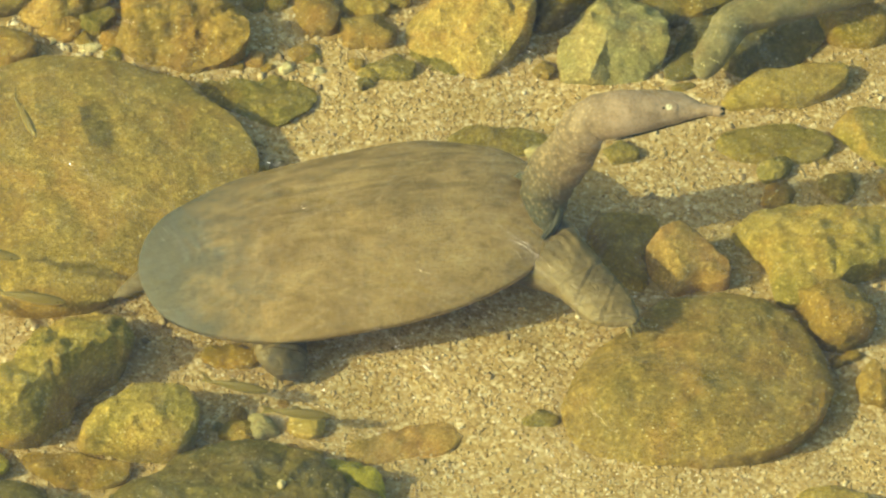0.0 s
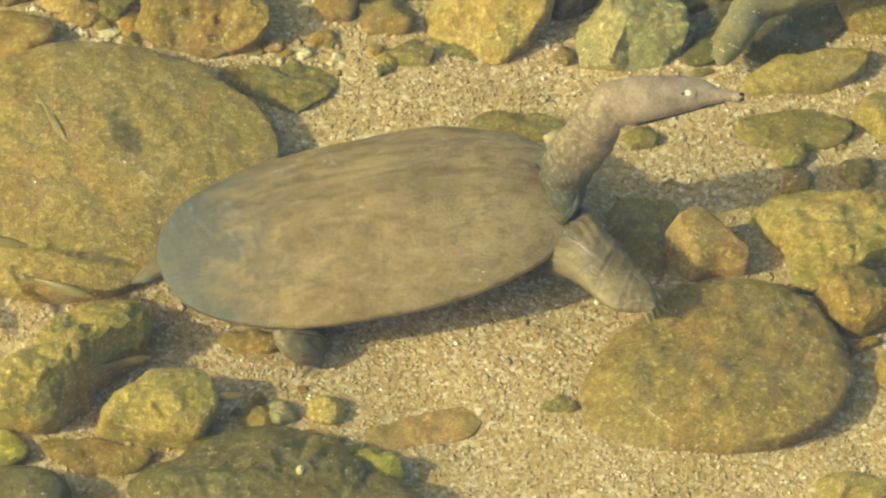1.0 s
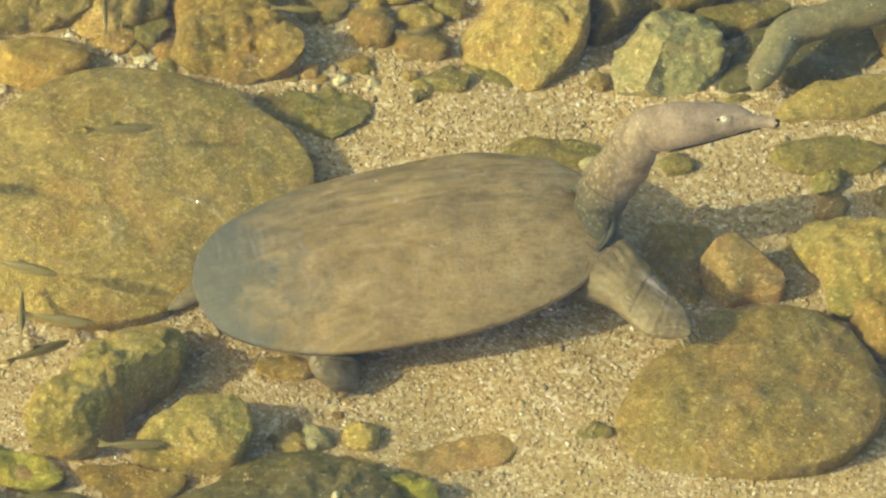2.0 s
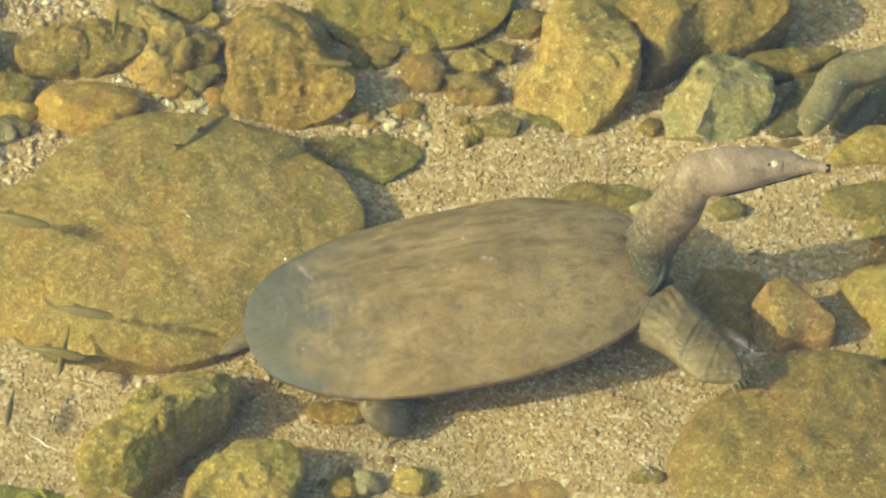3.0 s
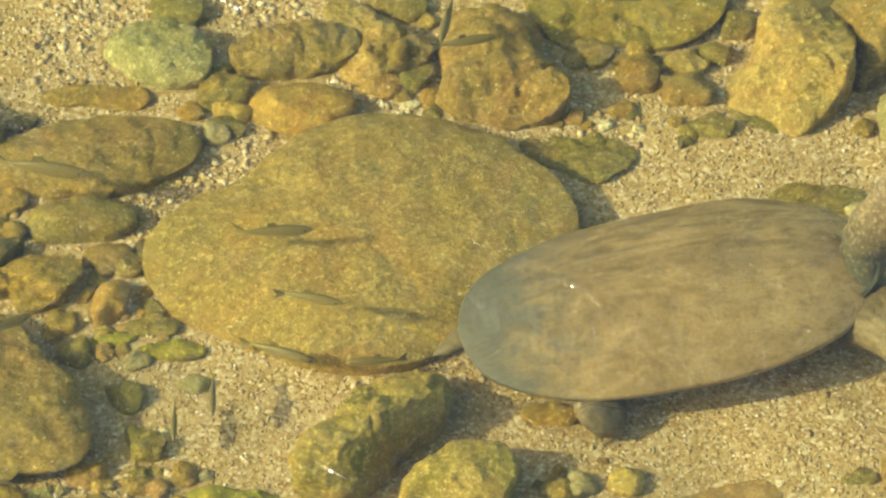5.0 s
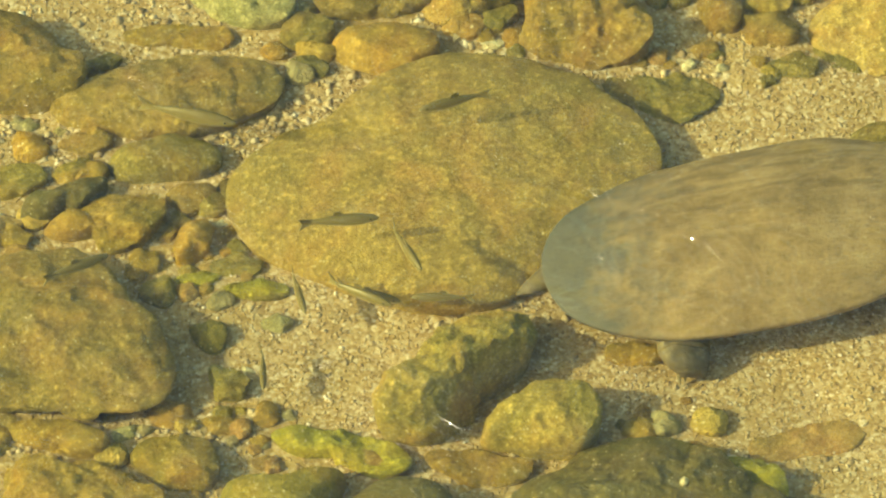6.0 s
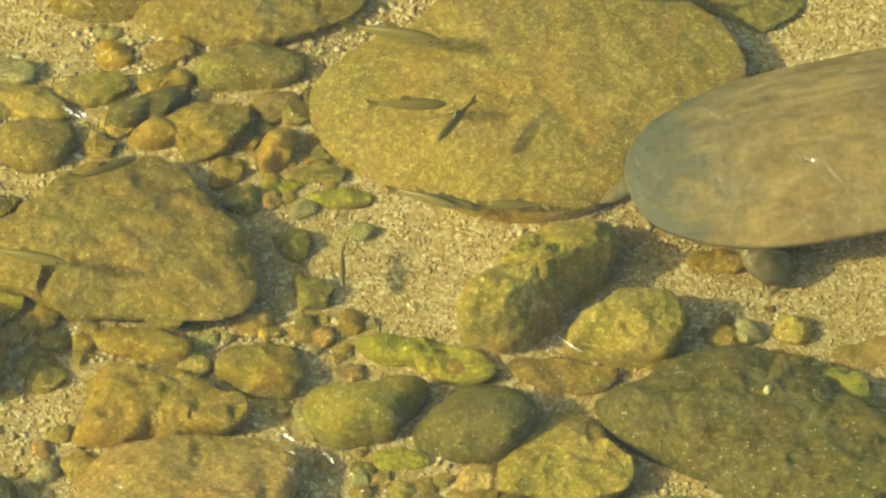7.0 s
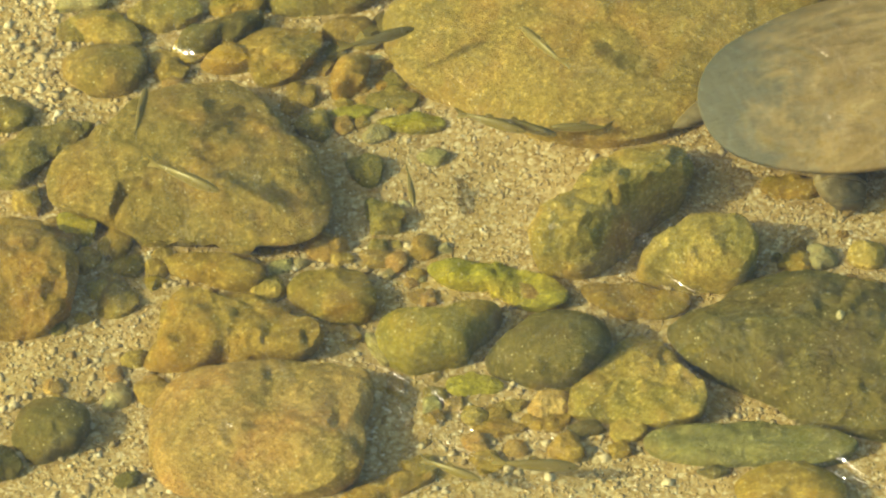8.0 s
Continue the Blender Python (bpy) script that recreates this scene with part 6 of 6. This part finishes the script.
def motions():
    # the ripples drift slowly downstream
    walk(water, [(0, pose(0, 0, 0.170)), (4, pose(0.10, -0.05, 0.170)), (8, pose(0.20, -0.10, 0.170))])
    # the minnows: seconds, place and heading
    swim(minnow(0.034), 0.062, [(0, -0.175, 0.158, 89), (2.3, -0.179, 0.121, 94), (2.6, -0.185, 0.129, 94), (2.8, -0.199, 0.136, 94), (3, -0.208, 0.160, 86), (3.2, -0.218, 0.175, 76), (3.6, -0.230, 0.223, 86), (8, -0.250, 0.373, 90)])
    swim(minnow(0.034), 0.062, [(0, -0.019, 0.158, -4), (2.3, -0.047, 0.125, -4), (2.6, -0.051, 0.121, -4), (3, -0.055, 0.120, -4), (3.3, -0.049, 0.128, -4), (3.6, -0.034, 0.132, -7), (4.2, -0.015, 0.153, -4), (5.8, 0.022, 0.217, 14), (8, 0.038, 0.253, 14)])
    swim(minnow(0.048), 0.058, [(0, -0.195, 0.014, -68), (0.6, -0.184, 0.004, -69), (1.2, -0.189, -0.006, -59), (2.3, -0.149, 0.028, 21), (2.6, -0.137, 0.044, 33), (2.9, -0.145, 0.050, 50), (3.2, -0.144, 0.064, 39), (3.5, -0.117, 0.081, 79), (3.7, -0.121, 0.094, 59), (3.9, -0.117, 0.125, 21), (4.2, -0.107, 0.133, 7), (4.7, -0.115, 0.139, 7), (5.8, -0.083, 0.186, 50), (8, -0.044, 0.347, 76)])
    swim(minnow(0.050), 0.056, [(0, -0.218, -0.119, -17), (2.3, -0.230, -0.123, -17), (2.6, -0.222, -0.122, -19), (2.9, -0.229, -0.123, -14), (3.2, -0.221, -0.117, -11), (3.5, -0.224, -0.114, -17), (3.8, -0.230, -0.113, -17), (4.1, -0.223, -0.112, -14), (4.3, -0.231, -0.107, -11), (4.7, -0.225, -0.104, -11), (5.8, -0.198, -0.124, -50), (6.2, -0.221, -0.112, -77), (6.5, -0.226, -0.109, -97), (6.8, -0.227, -0.081, -116), (7, -0.232, -0.083, -121), (7.3, -0.219, -0.062, -125), (7.45, -0.230, -0.059, -166), (7.6, -0.246, -0.057, -225), (8, -0.222, -0.083, -230)])
    swim(minnow(0.056), 0.052, [(0, -0.296, -0.037, -14), (2.3, -0.284, -0.029, -14), (2.9, -0.276, -0.027, -17), (3.5, -0.274, -0.026, -8), (3.8, -0.276, -0.024, -11), (3.95, -0.256, -0.025, -37), (4.1, -0.261, -0.029, -33), (4.3, -0.245, -0.030, -11), (4.5, -0.257, -0.029, -8), (4.7, -0.239, -0.027, 6), (5.8, -0.258, -0.087, -7), (6.2, -0.249, -0.085, 17), (6.5, -0.254, -0.075, 17), (7, -0.265, -0.063, -0), (7.3, -0.246, -0.062, 11), (7.6, -0.295, -0.061, -14), (8, -0.337, -0.072, 21)])
    swim(minnow(0.052), 0.030, [(0, -0.192, -0.138, -11), (0.6, -0.191, -0.141, -14), (1.2, -0.183, -0.143, -25), (2.3, -0.224, -0.149, -8), (3.5, -0.258, -0.128, -17), (4.7, -0.246, -0.132, -17), (5.8, -0.242, -0.138, -30), (6.5, -0.252, -0.133, -21), (8, -0.260, -0.133, -21)])
    swim(minnow(0.040), 0.020, [(0, -0.258, -0.156, -83), (2.3, -0.266, -0.150, -68), (2.9, -0.277, -0.172, -97), (3.5, -0.288, -0.207, -97), (3.8, -0.294, -0.185, -104), (4.3, -0.310, -0.172, -94), (4.7, -0.314, -0.183, -91), (5.8, -0.311, -0.202, -86), (6.2, -0.309, -0.200, -90), (6.8, -0.313, -0.193, -94), (7.3, -0.313, -0.187, -76), (8, -0.316, -0.186, -81)])
    swim(minnow(0.044), 0.026, [(0, -0.234, -0.139, -68), (2.9, -0.242, -0.134, -97), (3.8, -0.263, -0.145, -104), (4.3, -0.279, -0.173, -108), (4.7, -0.283, -0.182, -101), (5.2, -0.289, -0.161, -83), (5.8, -0.287, -0.134, -76), (6.4, -0.286, -0.132, -68), (7, -0.243, -0.131, -19), (8, -0.243, -0.131, -19)])
    swim(minnow(0.044), 0.022, [(0, -0.077, -0.130, -112), (2.9, -0.085, -0.141, -112), (3.5, -0.106, -0.187, -116), (3.8, -0.118, -0.186, -108), (4.3, -0.132, -0.163, -141), (4.7, -0.160, -0.141, -166), (5.8, -0.187, -0.133, -180), (8, -0.199, -0.130, -180)])
    swim(minnow(0.058), 0.060, [(0, -0.585, -0.222, -14), (5.8, -0.566, -0.224, -14), (7, -0.523, -0.219, -14), (7.4, -0.510, -0.208, -11), (7.7, -0.497, -0.204, -21), (8, -0.465, -0.215, -30)])
    swim(minnow(0.050), 0.060, [(0, -0.415, -0.123, 27), (5.8, -0.434, -0.140, 27), (6.5, -0.447, -0.140, 27), (7, -0.474, -0.134, 27), (7.3, -0.482, -0.139, 33), (7.6, -0.492, -0.140, 68), (8, -0.499, -0.152, 83)])
    swim(minnow(0.072), 0.050, [(0, -0.482, 0.055, -11), (4.7, -0.422, 0.032, -11), (5.8, -0.369, 0.018, -11), (6.2, -0.355, 0.022, -21), (6.5, -0.333, 0.011, -7), (6.8, -0.299, 0.014, -14), (7, -0.277, 0.009, -14), (7.3, -0.245, -0.004, -21), (7.6, -0.209, -0.021, 14), (8, -0.169, -0.013, 21)])
    swim(minnow(0.052), 0.054, [(0, -0.068, 0.321, -97), (4.7, -0.100, 0.249, -97), (5.2, -0.147, 0.103, -112), (5.5, -0.166, 0.040, -166), (5.8, -0.178, 0.022, -163), (6.1, -0.178, 0.034, -159), (6.4, -0.156, 0.043, -166), (6.7, -0.150, 0.050, -180), (8, -0.115, 0.074, -159)])
    swim(minnow(0.048), 0.020, [(0, -0.049, -0.214, -14), (0.4, -0.062, -0.205, -7), (0.6, -0.096, -0.209, -0), (0.8, -0.131, -0.206, 11), (1, -0.143, -0.206, 14), (1.2, -0.174, -0.202, 14), (2.3, -0.226, -0.156, 27), (3.5, -0.237, -0.129, -14), (8, -0.237, -0.128, -19)])
    swim(minnow(0.048), 0.020, [(0, -0.006, -0.240, -8), (0.3, -0.030, -0.233, -0), (0.6, -0.045, -0.232, 11), (1.2, -0.096, -0.243, -0), (2.3, -0.170, -0.263, -0), (3.5, -0.184, -0.296, -68), (5.8, -0.184, -0.505, -90), (8, -0.183, -0.581, -90)])
    swim(minnow(0.046), 0.020, [(0, -0.270, -0.417, -11), (7, -0.250, -0.443, -14), (7.5, -0.258, -0.447, -21), (8, -0.279, -0.452, -25)])
    swim(minnow(0.060), 0.020, [(0, -0.155, -0.443, -3), (7, -0.193, -0.444, -3), (8, -0.222, -0.447, -4)])


motions()
